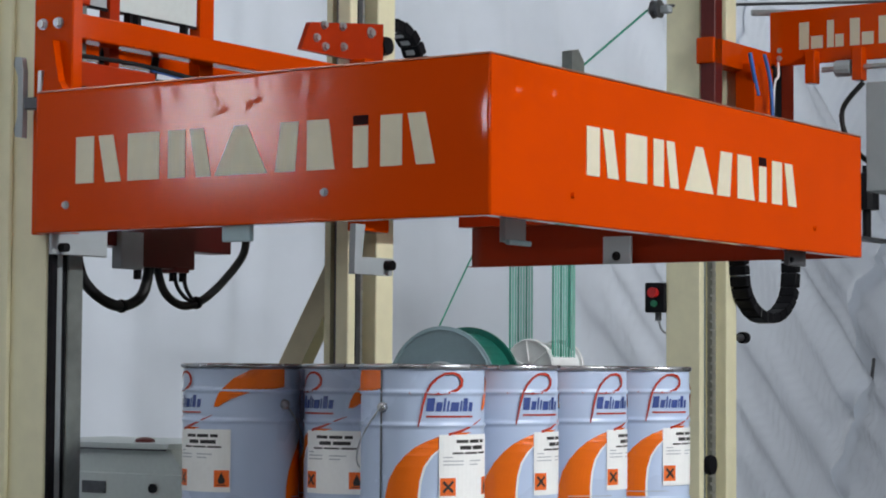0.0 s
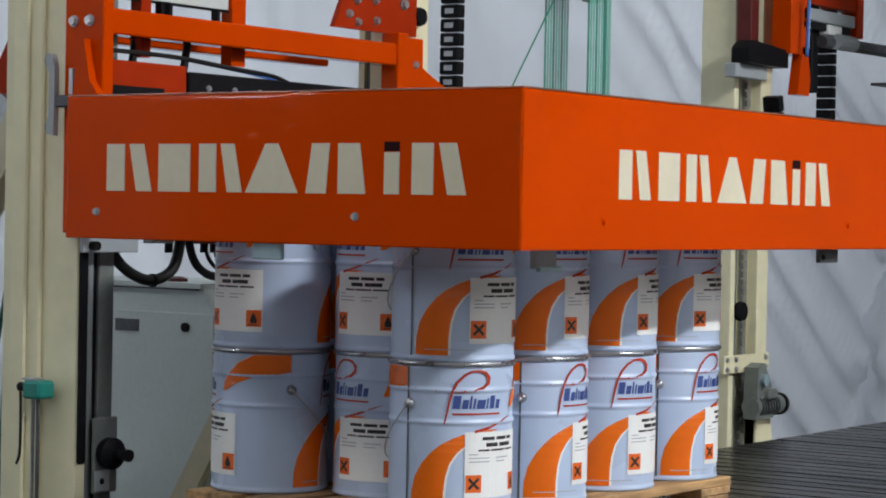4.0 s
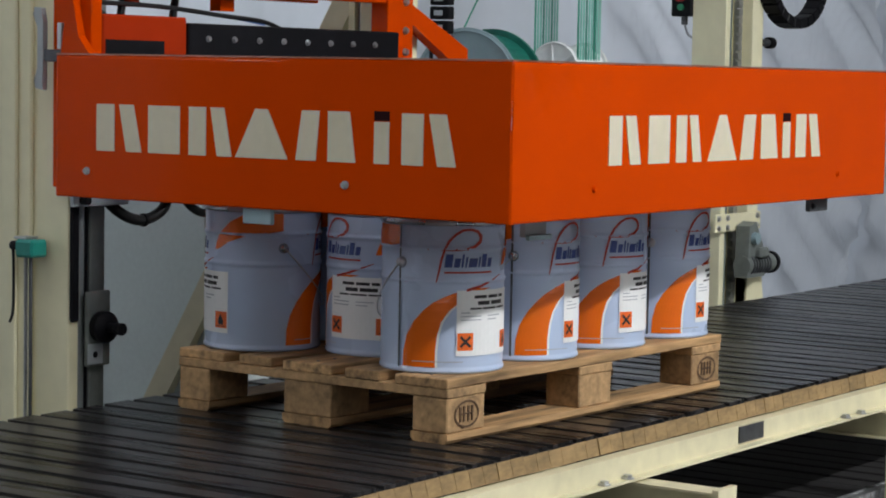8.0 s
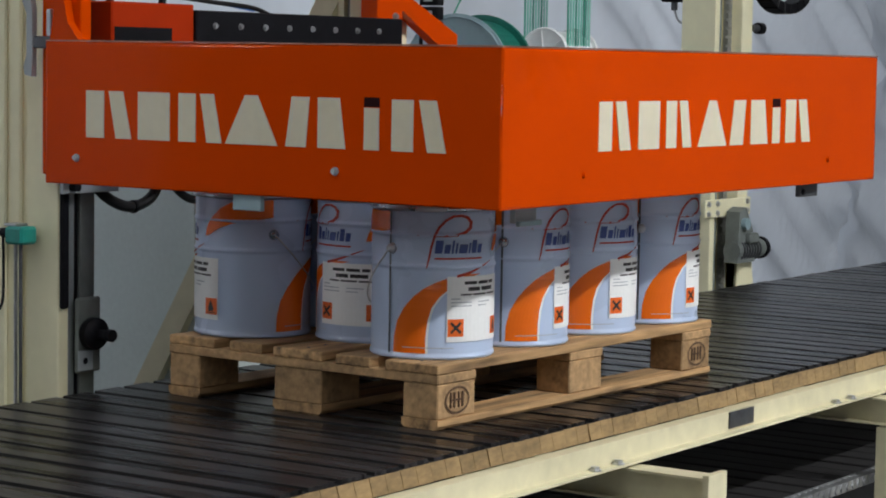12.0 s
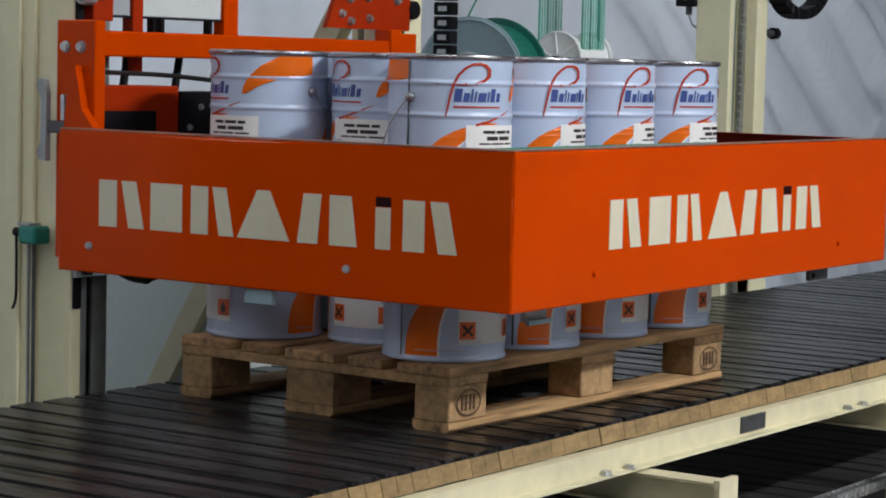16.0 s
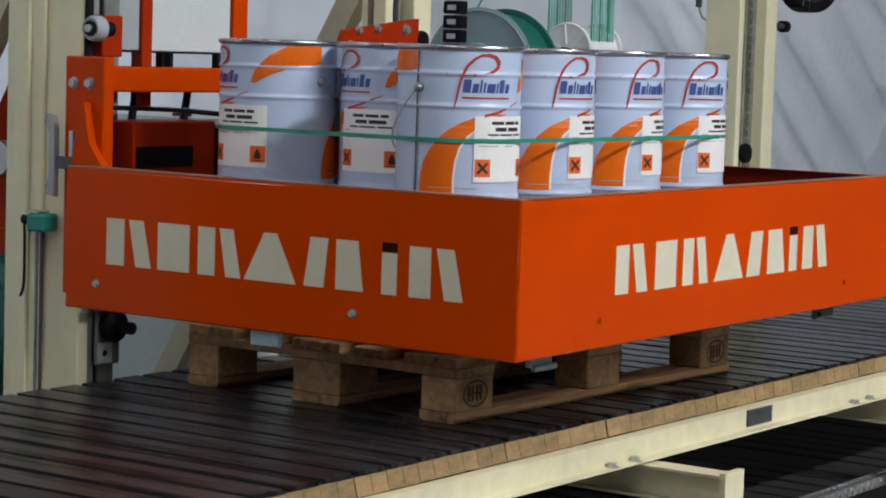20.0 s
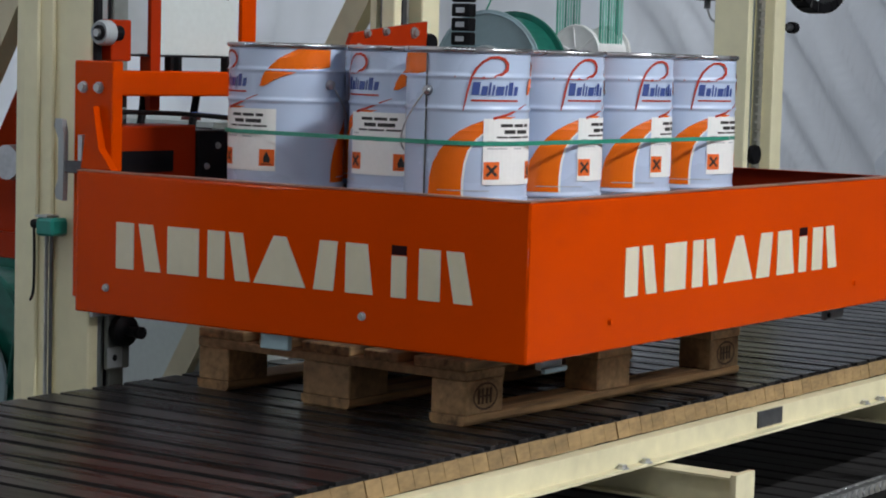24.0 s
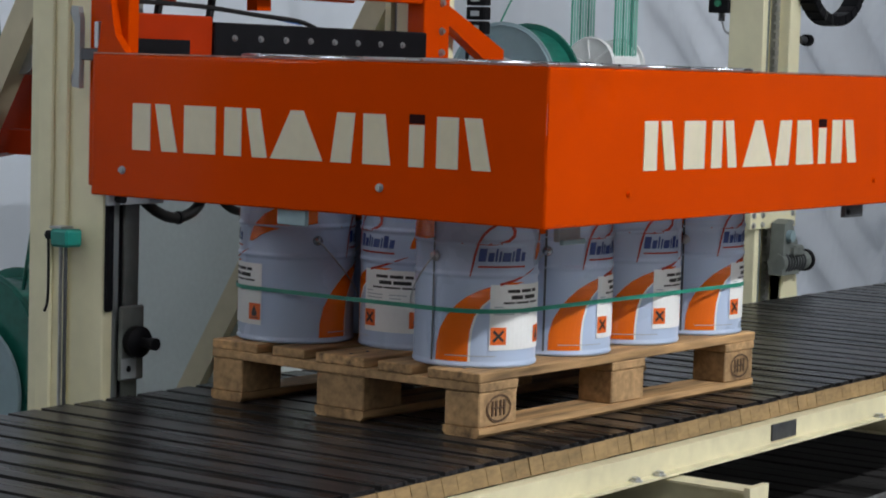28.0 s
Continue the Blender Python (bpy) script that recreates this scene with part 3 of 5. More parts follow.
# ---- straps round the load ----
def strap(z0):
    x0, x1, y0, y1, r = 0.172, 1.099, 0.146, 0.690, R + 0.0045
    pts = []
    for cx, cy, a in ((x1, y0, -90), (x1, y1, 0), (x0, y1, 90), (x0, y0, 180)):
        for k in range(13):
            t = radians(a + 7.5 * k)
            pts.append((cx + r * math.cos(t), cy + r * math.sin(t)))
    bm = bmesh.new()
    rows = [[bm.verts.new((p[0] * s0 + (1 - s0) * 0.63, p[1] * s0 + (1 - s0) * 0.42, z)) for p in pts] for s0, z in ((1, 0), (1, 0.0095), (0.9985, 0.0095), (0.9985, 0))]
    k = len(pts)
    for a in range(4):
        for i in range(k):
            bm.faces.new((rows[a][i], rows[a][(i + 1) % k], rows[(a + 1) % 4][(i + 1) % k], rows[(a + 1) % 4][i]))
    ob = part("plastic_strap", bm, STRAP)
    return tagged(ob, "thin green plastic strap pulled tight round cans", "strap", "straps round the load")


belt = conveyor()
load = pallet()
cans()
strap_upper, strap_lower = strap(0), strap(0)

# ---- strapping frame (carriage) ----
FX, FY, FXE, FYE, FH = -0.2164, -0.2906, 1.640, 0.966, 0.3255


def glyphs(pairs, place, parent):
    """Cream cut-outs on a cover: plain blocks of the sizes of the sign's strokes. place(u, z) gives the spot on the cover."""
    def slab2(poly, mat, nm):
        bm = bmesh.new()
        front = [bm.verts.new(place(u, z, 0.0025)) for u, z in poly]
        back = [bm.verts.new(place(u, z, 0.0)) for u, z in poly]
        bm.faces.new(front)
        k = len(poly)
        for i in range(k):
            bm.faces.new((front[i], front[(i + 1) % k], back[(i + 1) % k], back[i]))
        part(nm, bm, mat, parent)
    lo, hi = 0.109, 0.216
    for i, (a, b) in enumerate(pairs):
        w = b - a
        if i in (0, 2, 6):
            slab2([(a, lo), (a + w * 0.40, lo), (a + w * 0.40, hi), (a, hi)], LETTER, "sign_block")
            slab2([(a + w * 0.66, lo), (b, lo), (a + w * 0.82, hi), (a + w * 0.50, hi)], LETTER, "sign_block")
        elif i == 1:
            slab2([(a, lo), (b, lo), (b, hi), (a, hi)], LETTER, "sign_block")
        elif i == 3:
            slab2([(a, lo), (b, lo), (a + w * 0.62, hi), (a + w * 0.38, hi)], LETTER, "sign_block")
        elif i == 4:
            slab2([(a, lo), (a + w * 0.34, lo), (a + w * 0.40, hi), (a + w * 0.10, hi)], LETTER, "sign_block")
            slab2([(b - w * 0.46, lo), (b, lo), (b - w * 0.10, hi), (b - w * 0.46, hi)], LETTER, "sign_block")
        else:
            slab2([(a, lo), (b, lo), (b, lo + 0.088), (a, lo + 0.088)], LETTER, "sign_block")
            slab2([(a, lo + 0.090), (b, lo + 0.090), (b, lo + 0.110), (a, lo + 0.110)], MAROON, "sign_dot")


def sheet_panel(u0, u1, place, nu=60, nz=14, seed=1.0, dents=(), flare=0.0):
    """A thin folded cover: outer skin with slight waves, top and bottom returns."""
    bm = bmesh.new()
    prof = [(-0.030, -0.0), (-0.002, 0.0)] + [(0.0, FH * j / nz) for j in range(nz + 1)] + [(-0.002, FH), (-0.030, FH)]
    prof[2] = (0.0, 0.0025)
    prof[-3] = (0.0, FH - 0.0025)
    cols = []
    for i in range(nu + 1):
        u = u0 + (u1 - u0) * i / nu
        col = []
        for off, z in prof:
            wave = 0.0009 * noise.noise((u * 2.3, z * 5, seed)) if 0.004 < z < FH - 0.004 else 0
            if 0.004 < z < FH - 0.002:
                for (ua, za), (ub, zb), wide, deep in dents:
                    lx, lz = ub - ua, zb - za
                    t = max(0.0, min(1.0, ((u - ua) * lx + (z - za) * lz) / (lx * lx + lz * lz)))
                    q = ((u - ua - t * lx) ** 2 + (z - za - t * lz) ** 2) / (wide * wide)
                    if q < 6:
                        wave -= deep * math.exp(-q) * (0.6 + 0.4 * math.sin(t * 9 + ua * 30))
            # the bent corner flares out a little
            wave += flare * math.exp(-(u - u0) / 0.025) * math.exp(-((z - 0.19) / 0.08) ** 2)
            col.append(bm.verts.new(place(u, z, off + wave)))
        cols.append(col)
    for a, b in zip(cols, cols[1:]):
        for j in range(len(prof) - 1):
            bm.faces.new((a[j], a[j + 1], b[j + 1], b[j]))
    return bm


def carriage():
    top = thing("strapping_frame", "orange enamelled strapping frame with cream cut-out signs on its covers", "strapping frame")
    def on_left(u, z, off):
        return (FX - off, u, z)
    def on_right(u, z, off):
        return (u, FY - off, z)
    def on_far(u, z, off):
        return (FXE + off, u, z)
    dents_l = [((0.44, 0.305), (0.425, 0.262), 0.010, 0.0007), ((0.43, 0.240), (0.29, 0.264), 0.009, 0.0007), ((0.36, 0.252), (0.31, 0.270), 0.008, -0.0005),
               ((0.33, 0.312), (0.27, 0.306), 0.010, 0.0006), ((0.62, 0.29), (0.55, 0.30), 0.02, 0.0003), ((0.20, 0.30), (0.14, 0.29), 0.02, 0.0003)]
    dents_r = [((-0.13, 0.285), (0.10, 0.275), 0.034, 0.0040), ((-0.12, 0.262), (-0.08, 0.20), 0.018, 0.0020), ((0.02, 0.297), (0.05, 0.262), 0.011, -0.0016),
               ((0.12, 0.290), (0.24, 0.272), 0.024, 0.0025), ((-0.03, 0.30), (0.02, 0.292), 0.010, 0.0014)]
    left = part("end_cover", sheet_panel(FY, FYE, on_left, 230, 50, 1.0, dents_l, 0.0035), ORANGE, top, "orange sheet-metal cover with faint dents", smooth=False)
    right = part("side_cover", sheet_panel(FX, FXE, on_right, 220, 50, 2.0, dents_r), ORANGE, top, "orange sheet-metal cover with faint dents", smooth=False)
    far = part("far_cover", sheet_panel(FY, FYE, on_far, 30, 4, 3.0), SHADEDORANGE, top, "cover with its inner side coloured dark red for shade")
    for ob in (left, right, far):
        for p in ob.data.polygons:
            p.use_smooth = True
        ob.data.set_sharp_from_angle(angle=radians(35))
        md = ob.modifiers.new("sheet", "SOLIDIFY")
        md.thickness, md.offset = 0.002, 0
    glyphs([(0.838, 0.700), (0.680, 0.586), (0.560, 0.436), (0.426, 0.280), (0.258, 0.098), (0.050, 0.011), (-0.021, -0.158)], on_left, left)
    glyphs([(0.166, 0.306), (0.339, 0.435), (0.466, 0.588), (0.618, 0.764), (0.781, 0.984), (1.009, 1.051), (1.083, 1.227)], on_right, right)
    for y in (0.868, 0.124):
        part("cover_bolt", bolt_head((FX - 0.001, y, 0.061), (-1, 0, 0), 0.0068, 0.009), GREYPAINT, left)
    for x in (0.108, 1.339):
        part("cover_bolt", bolt_head((x, FY - 0.001, 0.061), (0, -1, 0), 0.0058, 0.006), ORANGE, right)
    # bare, worn top edges
    part("edge_strip", box(FX - 0.0016, FX + 0.030, FY - 0.0012, FYE, FH + 0.0015, FH + 0.0045), WORNEDGE, left, "worn bare metal edge")
    part("edge_strip", box(FX + 0.0305, FXE, FY - 0.0016, FY + 0.028, FH + 0.0015, FH + 0.0045), WORNEDGE, right, "worn bare metal edge")
    # strap track inside the covers
    for a, b in ((0, 1), (1, 2), (2, 3)):
        c = [(FX + 0.07, FYE - 0.03), (FX + 0.07, FY + 0.07), (FXE - 0.07, FY + 0.07), (FXE - 0.07, FYE - 0.03)]
        p, q = c[a], c[b]
        part("strap_track", box(min(p[0], q[0]) - 0.02, max(p[0], q[0]) + 0.02, min(p[1], q[1]) - 0.02, max(p[1], q[1]) + 0.02, 0.115, 0.185), RED, top)
    # rear: corner post, back beam, post with gusset by the middle column
    bm = box(-0.200, -0.165, 0.872, 0.996, 0.02, 0.575, 0.003)
    post = part("corner_post", bm, ORANGE, top)
    for y in (0.965, 0.915):
        part("post_bolt", bolt_head((-0.200, y, 0.513), (-1, 0, 0), 0.010, 0.012), STEEL, post)
    part("gusset", prism([(0.948, 0.325), (0.852, 0.325), (0.862, 0.336), (0.892, 0.372), (0.912, 0.47), (0.926, 0.47)], "x", -0.224, -0.2005), ORANGE, top)
    bm = box(-0.165, 1.05, 0.945, 1.0, 0.492, 0.553, 0.004)
    part("back_beam", bm, ORANGE, top)
    part("rear_rail", box(0.10, 1.02, 1.16, 1.21, 0.492, 0.551, 0.004), ORANGE, top)
    bm = box(1.05, 1.10, 0.94, 1.0, 0.10, 0.585, 0.003)
    box(1.10, 1.185, 0.95, 1.0, 0.10, 0.575, 0.003, bm)
    rp = part("inner_post", bm, ORANGE, top)
    for z in (0.50, 0.42, 0.36):
        part("post_bolt", bolt_head((1.145, 0.95, z), (0, -1, 0), 0.008, 0.01), STEEL, rp)
    part("brace_plate", prism([(1.185, 0.44), (1.185, 0.495), (1.47, 0.375), (1.47, 0.315), (1.40, 0.33)], "y", 0.955, 0.99), ORANGE, top)
    part("back_rail", box(-0.165, 1.62, 0.96, 1.0, 0.16, 0.22), ORANGE, top)
    # uprights over the beam with a pale board between them
    part("upright", box(0.070, 0.105, 1.005, 1.04, 0.45, 1.7), RED, top)
    part("upright", box(0.410, 0.465, 1.005, 1.04, 0.45, 1.7), ORANGE, top)
    bd = part("back_board", box(0.112, 0.405, 1.012, 1.020, 0.592, 1.65, 0.001), CABINET, top, "pale grey backing board")
    part("board_edge", box(-0.10, 0.405, 1.010, 1.022, 0.586, 0.5915), BLACK, top)
    part("side_board", box(-0.03, 0.066, 1.012, 1.020, 0.592, 1.65, 0.001), GREYPAINT, top)
    for x in (0.16, 0.27, 0.36):
        part("board_screw", bolt_head((x, 1.012, 0.74), (0, -1, 0), 0.005, 0.004), DARKSTEEL, bd)
    for x in (0.125, 0.155, 0.335):
        part("board_stud", box(x, x + 0.012, 0.99, 1.01, 0.55, 0.587), BLACK, top)
    # running plates and rollers on the columns
    bm = prism([(0.865, 0.545), (0.905, 0.625), (1.25, 0.665), (1.25, 0.545)], "y", 0.985, 1.0)
    rpl = part("roller_plate", bm, RED, top, "red roller plate with bolts")
    for x, z in ((0.93, 0.585), (0.965, 0.625), (0.97, 0.565), (1.05, 0.632), (1.055, 0.575), (1.185, 0.632)):
        part("plate_bolt", bolt_head((x, 0.985, z), (0, -1, 0), 0.012 if x > 1.1 else 0.009, 0.012), STEEL, rpl)
    part("guide_roller", lathe([(0.008, -0.02), (0.024, -0.02), (0.027, -0.012), (0.027, 0.012), (0.024, 0.02), (0.008, 0.02)], 24), BLACK, top).matrix_basis = pose(1.272, 1.0, 0.605, 90, 0, 0)
    # left roller with its red holder
    part("roller_holder", box(-0.130, -0.062, 0.945, 0.985, 0.575, 0.672, 0.003), RED, top)
    rol = part("roller_ring", lathe([(0.018, -0.016), (0.026, -0.018), (0.030, -0.010), (0.030, 0.014), (0.018, 0.014)], 28), GREYPAINT, top, "worn grey ring of a guide roller", smooth=False)
    rol.matrix_basis = pose(-0.150, 0.950, 0.640, 0, 90, 0)
    part("roller_hub", rod((-0.1705, 0.950, 0.640), (-0.10, 0.950, 0.640), 0.0185, 16), BLACK, top)
    part("roller_pin", rod((-0.179, 0.950, 0.640), (-0.170, 0.950, 0.640), 0.009, 12), STEEL, top)
    # strapping head behind the end cover: red housing, dark bolted bar
    hd = part("head_housing", box(-0.198, 0.095, 0.875, 0.990, 0.24, 0.425, 0.004), RED, top, "red strapping head housing")
    part("slot", box(-0.190, 0.012, 0.8735, 0.876, 0.315, 0.366, 0.0), BLACK, hd)
    bar = part("bolted_bar", box(0.096, 0.965, 0.868, 0.93, 0.26, 0.412, 0.003), BLACK, top, "black bar with a row of bright bolts")
    for k in range(8):
        part("bar_bolt", bolt_head((0.165 + 0.098 * k, 0.868, 0.375), (0, -1, 0), 0.0060, 0.007), STEEL, bar)
    for k in (0.105, 0.86):
        part("bar_bolt", bolt_head((k + 0.02, 0.868, 0.325), (0, -1, 0), 0.0060, 0.007), STEEL, bar)
    part("pressure_hose", tube([(-0.12, 0.97, 0.455), (0.1, 0.93, 0.45), (0.32, 0.92, 0.435), (0.48, 0.92, 0.425), (0.56, 0.91, 0.40)], 0.006), RUBBER, top)
    part("blue_hose", tube([(0.18, 0.965, 0.45), (0.38, 0.96, 0.435), (0.52, 0.95, 0.42)], 0.004), CABLEBLUE, top)
    for x in (0.06, 0.25):
        part("stay", rod((x, 1.03, 0.40), (x + 0.03, 1.03, 0.55), 0.010, 8), BLACK, top)
    # scraper handle on the post
    bm = prism([(1.004, 0.246), (1.026, 0.250), (1.030, 0.268), (1.020, 0.296), (1.020, 0.392), (1.034, 0.420), (1.030, 0.438), (1.010, 0.436), (1.003, 0.405), (1.003, 0.285)], "x", -0.226, -0.210)
    part("grip_bracket", bm, GREYPAINT, top, "grey steel hooked strip")
    part("grip_clamp", box(-0.224, -0.200, 0.945, 1.002, 0.312, 0.340, 0.003), DARKSTEEL, top, "dark steel clamp")
    part("grip_pin", box(-0.220, -0.200, 0.950, 0.964, 0.341, 0.402, 0.002), STEEL, top)
    # units hanging below the rear
    def rear(x, z):
        return (1.195 * x + 0.770, 1.60, 1.195 * z + 0.064)
    part("rear_arm", box(0.55, 0.62, 1.0, 1.66, 0.15, 0.21, 0.003), DARKRED, top)
    part("rear_arm", box(1.02, 1.08, 1.0, 1.66, 0.15, 0.21, 0.003), DARKRED, top)
    part("valve_plate", box(-0.192, -0.002, 0.935, 0.947, -0.046, 0.03, 0.002), GREYPAINT, top)
    part("valve", rod((-0.162, 0.935, -0.030), (-0.162, 0.915, -0.030), 0.011, 12), BLACK, top)
    part("junction_box", box(0.748, 0.842, 1.57, 1.61, -0.028, 0.078, 0.003), GREYPAINT, top)
    part("drive_unit", box(0.84, 1.08, 1.58, 1.68, -0.020, 0.20, 0.003), DARKRED, top)
    part("drive_beam", box(0.64, 1.26, 1.59, 1.67, 0.035, 0.20, 0.003), DARKRED, top)
    part("drive_foot", box(0.99, 1.05, 1.575, 1.66, -0.030, -0.012, 0.002), DARKRED, top)
    part("pale_plate", box(-0.204, -0.190, 0.335, 0.415, -0.036, 0.03, 0.002), DISC, top)
    bm = prism([(0.955, 0.09), (1.0, 0.09), (0.985, 0.0), (1.13, 0.0), (1.13, -0.048), (0.95, -0.048)], "y", 0.90, 0.92)
    part("angle_bracket", bm, GREYPAINT, top)
    part("knob", rod((1.10, 0.90, -0.02), (1.10, 0.875, -0.02), 0.014, 12), BLACK, top)
    hoses = (([(-0.150, -0.03), (-0.147, -0.05), (-0.121, -0.110), (-0.059, -0.151), (0.011, -0.166), (0.081, -0.140), (0.107, -0.073), (0.108, 0.0)], 0.016),
             ([(0.128, 0.0), (0.137, -0.067), (0.166, -0.128), (0.228, -0.158), (0.295, -0.148), (0.378, -0.101), (0.465, -0.025), (0.478, 0.03)], 0.0125),
             ([(0.198, -0.08), (0.213, -0.114), (0.240, -0.137), (0.268, -0.149)], 0.006), ([(0.232, -0.08), (0.247, -0.118), (0.274, -0.146)], 0.006))
    for pts, r in hoses:
        part("hose", tube([rear(x, z) for x, z in pts], r, 10), RUBBER, top, "black looped hose", smooth=True)
    for x, z in ((0.011, -0.166), (0.285, -0.150)):
        part("hose_tie", lathe([(0.018, -0.006), (0.0195, -0.005), (0.0195, 0.005), (0.018, 0.006)], 12), BLACK, top).matrix_basis = Matrix.Translation(rear(x, z)) @ pose(0, 0, 0, 0, 90 if x < 0.1 else 70, 0)
    for x in (0.066, 0.196, 0.232):
        p, q = rear(x, -0.100), rear(x, -0.06)
        part("cable_gland", rod(p, q, 0.012, 8), BLACK, top)
    # small brackets along the lower edge of the covers
    for x0, x1, y, z0, z1 in ((-0.015, 0.070, -0.20, -0.042, 0.03), (1.262, 1.365, -0.255, -0.036, 0.02)):
        br = part("edge_bracket", box(x0, x1, y, y + 0.015, z0, z1, 0.002), GREYPAINT if x0 < 1 else DARKSTEEL, top, "small grey steel bracket" if x0 < 1 else "small dark steel bracket")
        if x0 > 1:
            part("bracket_bolt", bolt_head((x0 + 0.012, y, z0 + 0.014), (0, -1, 0), 0.006, 0.006), BLACK, br)
        else:
            part("bracket_lip", box(x0 - 0.001, x1 + 0.004, y - 0.012, y - 0.0005, z0 - 0.006, z0 + 0.005, 0.002), DISC, br, "pale folded lip")
    br = part("edge_bracket", box(1.575, 1.590, 0.385, 0.475, -0.004, 0.075, 0.002), GREYPAINT, top, "small grey steel bracket")
    part("bracket_bolt", bolt_head((1.575, 0.43, 0.018), (-1, 0, 0), 0.010, 0.008), BLACK, br)
    return top, hd, bar


frame_carriage, head_box, head_bar = carriage()
# the rear beam, posts and head stand in the columns' plane, a little behind the covers' ends
BACK = 1.035


def set_back(k, height):
    """A move away from the standing point by the factor k, seen from this height below the eye."""
    e = Vector((EYE[0], EYE[1], EYE[2] - height))
    return Matrix.Translation(e) @ Matrix.Scale(k, 4) @ Matrix.Translation(-e)


REAR = {"corner_post", "gusset", "back_beam", "rear_rail", "inner_post", "brace_plate", "upright", "back_board", "board_edge", "side_board", "board_stud", "roller_plate", "guide_roller", "roller_holder",
        "roller_hub", "head_housing", "bolted_bar", "pressure_hose", "blue_hose", "stay", "grip_bracket", "grip_clamp", "grip_pin", "roller_ring", "roller_pin", "valve_plate", "valve"}
for ob in frame_carriage.children:
    kind = ob.name.split(".")[0]
    if kind in REAR:
        m = set_back(BACK, 1.05 if kind.startswith("valve") else 0.45)
        if kind in ("roller_plate", "guide_roller") and ob.location.x > -0.1:
            m = Matrix.Translation((-0.055, 0, 0.040)) @ m
        for q in (ob, *ob.children):
            q.data.transform(q.matrix_basis.inverted() @ m @ q.matrix_basis)


# ---- columns ----
# foot level that lands on the floor once the columns are set back
FOOT = EYE[2] + (FLOOR - EYE[2]) / BACK
def column(name, x, y, rail, depth, label, inner=True):
    """A cream lift column: outer flange, open channel with chain and rail, inner flange."""
    top = thing(name, label, "column", "lift columns")
    h = 4.4
    part("outer_flange", box(x, x + 0.035, y, y + depth, FOOT, h, 0.003), CREAM, top)
    if depth > 0.2:
        part("outer_rib", box(x - 0.012, x, y + depth - 0.115, y + depth + 0.01, FOOT, h, 0.004), CREAM, top)
        part("outer_rib", box(x - 0.022, x - 0.012, y + depth - 0.075, y + depth - 0.025, FOOT, h, 0.004), CREAM, top)
    if inner:
        part("web", box(x + 0.035, x + rail, y + 0.09, y + 0.11, FOOT, h), CREAM, top)
        part("inner_flange", box(x + rail, x + rail + 0.085, y, y + 0.13, FOOT, h, 0.003), CREAM, top)
        part("guide_rail", box(x + 0.066, x + 0.086, y + 0.02, y + 0.09, FOOT, h), DARKSTEEL if depth < 0.1 else MACHINE, top)
    else:
        part("web", box(x + 0.035, x + rail, y + 0.075, y + 0.10, FOOT, h), MACHINE, top)
        part("guide_rail", box(x + 0.085, x + rail - 0.008, y + 0.012, y + 0.075, FOOT, h, 0.003), MACHINE, top)
        part("rail_slot", box(x + 0.068, x + 0.084, y + 0.02, y + 0.07, FOOT, h), BLACK, top)
        part("guide_rod", rod((x + 0.052, y + 0.018, FOOT), (x + 0.052, y + 0.018, h), 0.013, 16), GREYPAINT, top, smooth=True)
    if not inner:
        part("base_plate", box(x - 0.06, x + rail + 0.15, y, y + depth + 0.06, FOOT, FOOT + 0.02), CREAM, top)
        return top
    part("guide_strip", box(x + 0.036, x + 0.062, y + 0.03, y + 0.075, FOOT, h), DARKSTEEL, top)
    bm = bmesh.new()
    z = FOOT
    cx = x + rail - 0.042
    while z < 3.2:
        box(cx - 0.016, cx + 0.016, y + 0.030, y + 0.050, z, z + 0.021, bm=bm)
        rod((cx - 0.025, y + 0.040, z + 0.026), (cx + 0.025, y + 0.040, z + 0.026), 0.006, 6, bm)
        z += 0.0318
    part("lift_chain", bm, STEEL, top, "oiled roller chain")
    part("base_plate", box(x - 0.06, x + rail + 0.15, y - 0.0, y + depth + 0.06, FOOT, FOOT + 0.02), CREAM, top)
    return top


def brace(parent, x0, x1, y_top, z_top):
    """A sloping back stay of a column."""
    dy, w = 0.585, 0.070
    y_foot = y_top + dy * (z_top - FOOT)
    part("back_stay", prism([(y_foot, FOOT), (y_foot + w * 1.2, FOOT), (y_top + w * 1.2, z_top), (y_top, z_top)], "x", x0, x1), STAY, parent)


col_left = column("lift_column", -0.160, 0.980, 0.145, 0.228, "cream painted steel lift column beside the conveyor", False)
col_mid = column("lift_column", 1.065, 1.005, 0.135, 0.045, "cream painted steel lift column with chain channel")
col_right = column("lift_column", 3.30, 1.055, 0.215, 0.14, "cream painted steel lift column with chain channel")
brace(col_left, -0.11, -0.055, 1.15, 1.12)
brace(col_mid, 1.17, 1.225, 1.083, 1.116)
brace(col_right, 3.45, 3.53, 1.18, 0.55)

for ob in (col_left, col_mid, col_right):
    ob.matrix_world = set_back(BACK, 0)

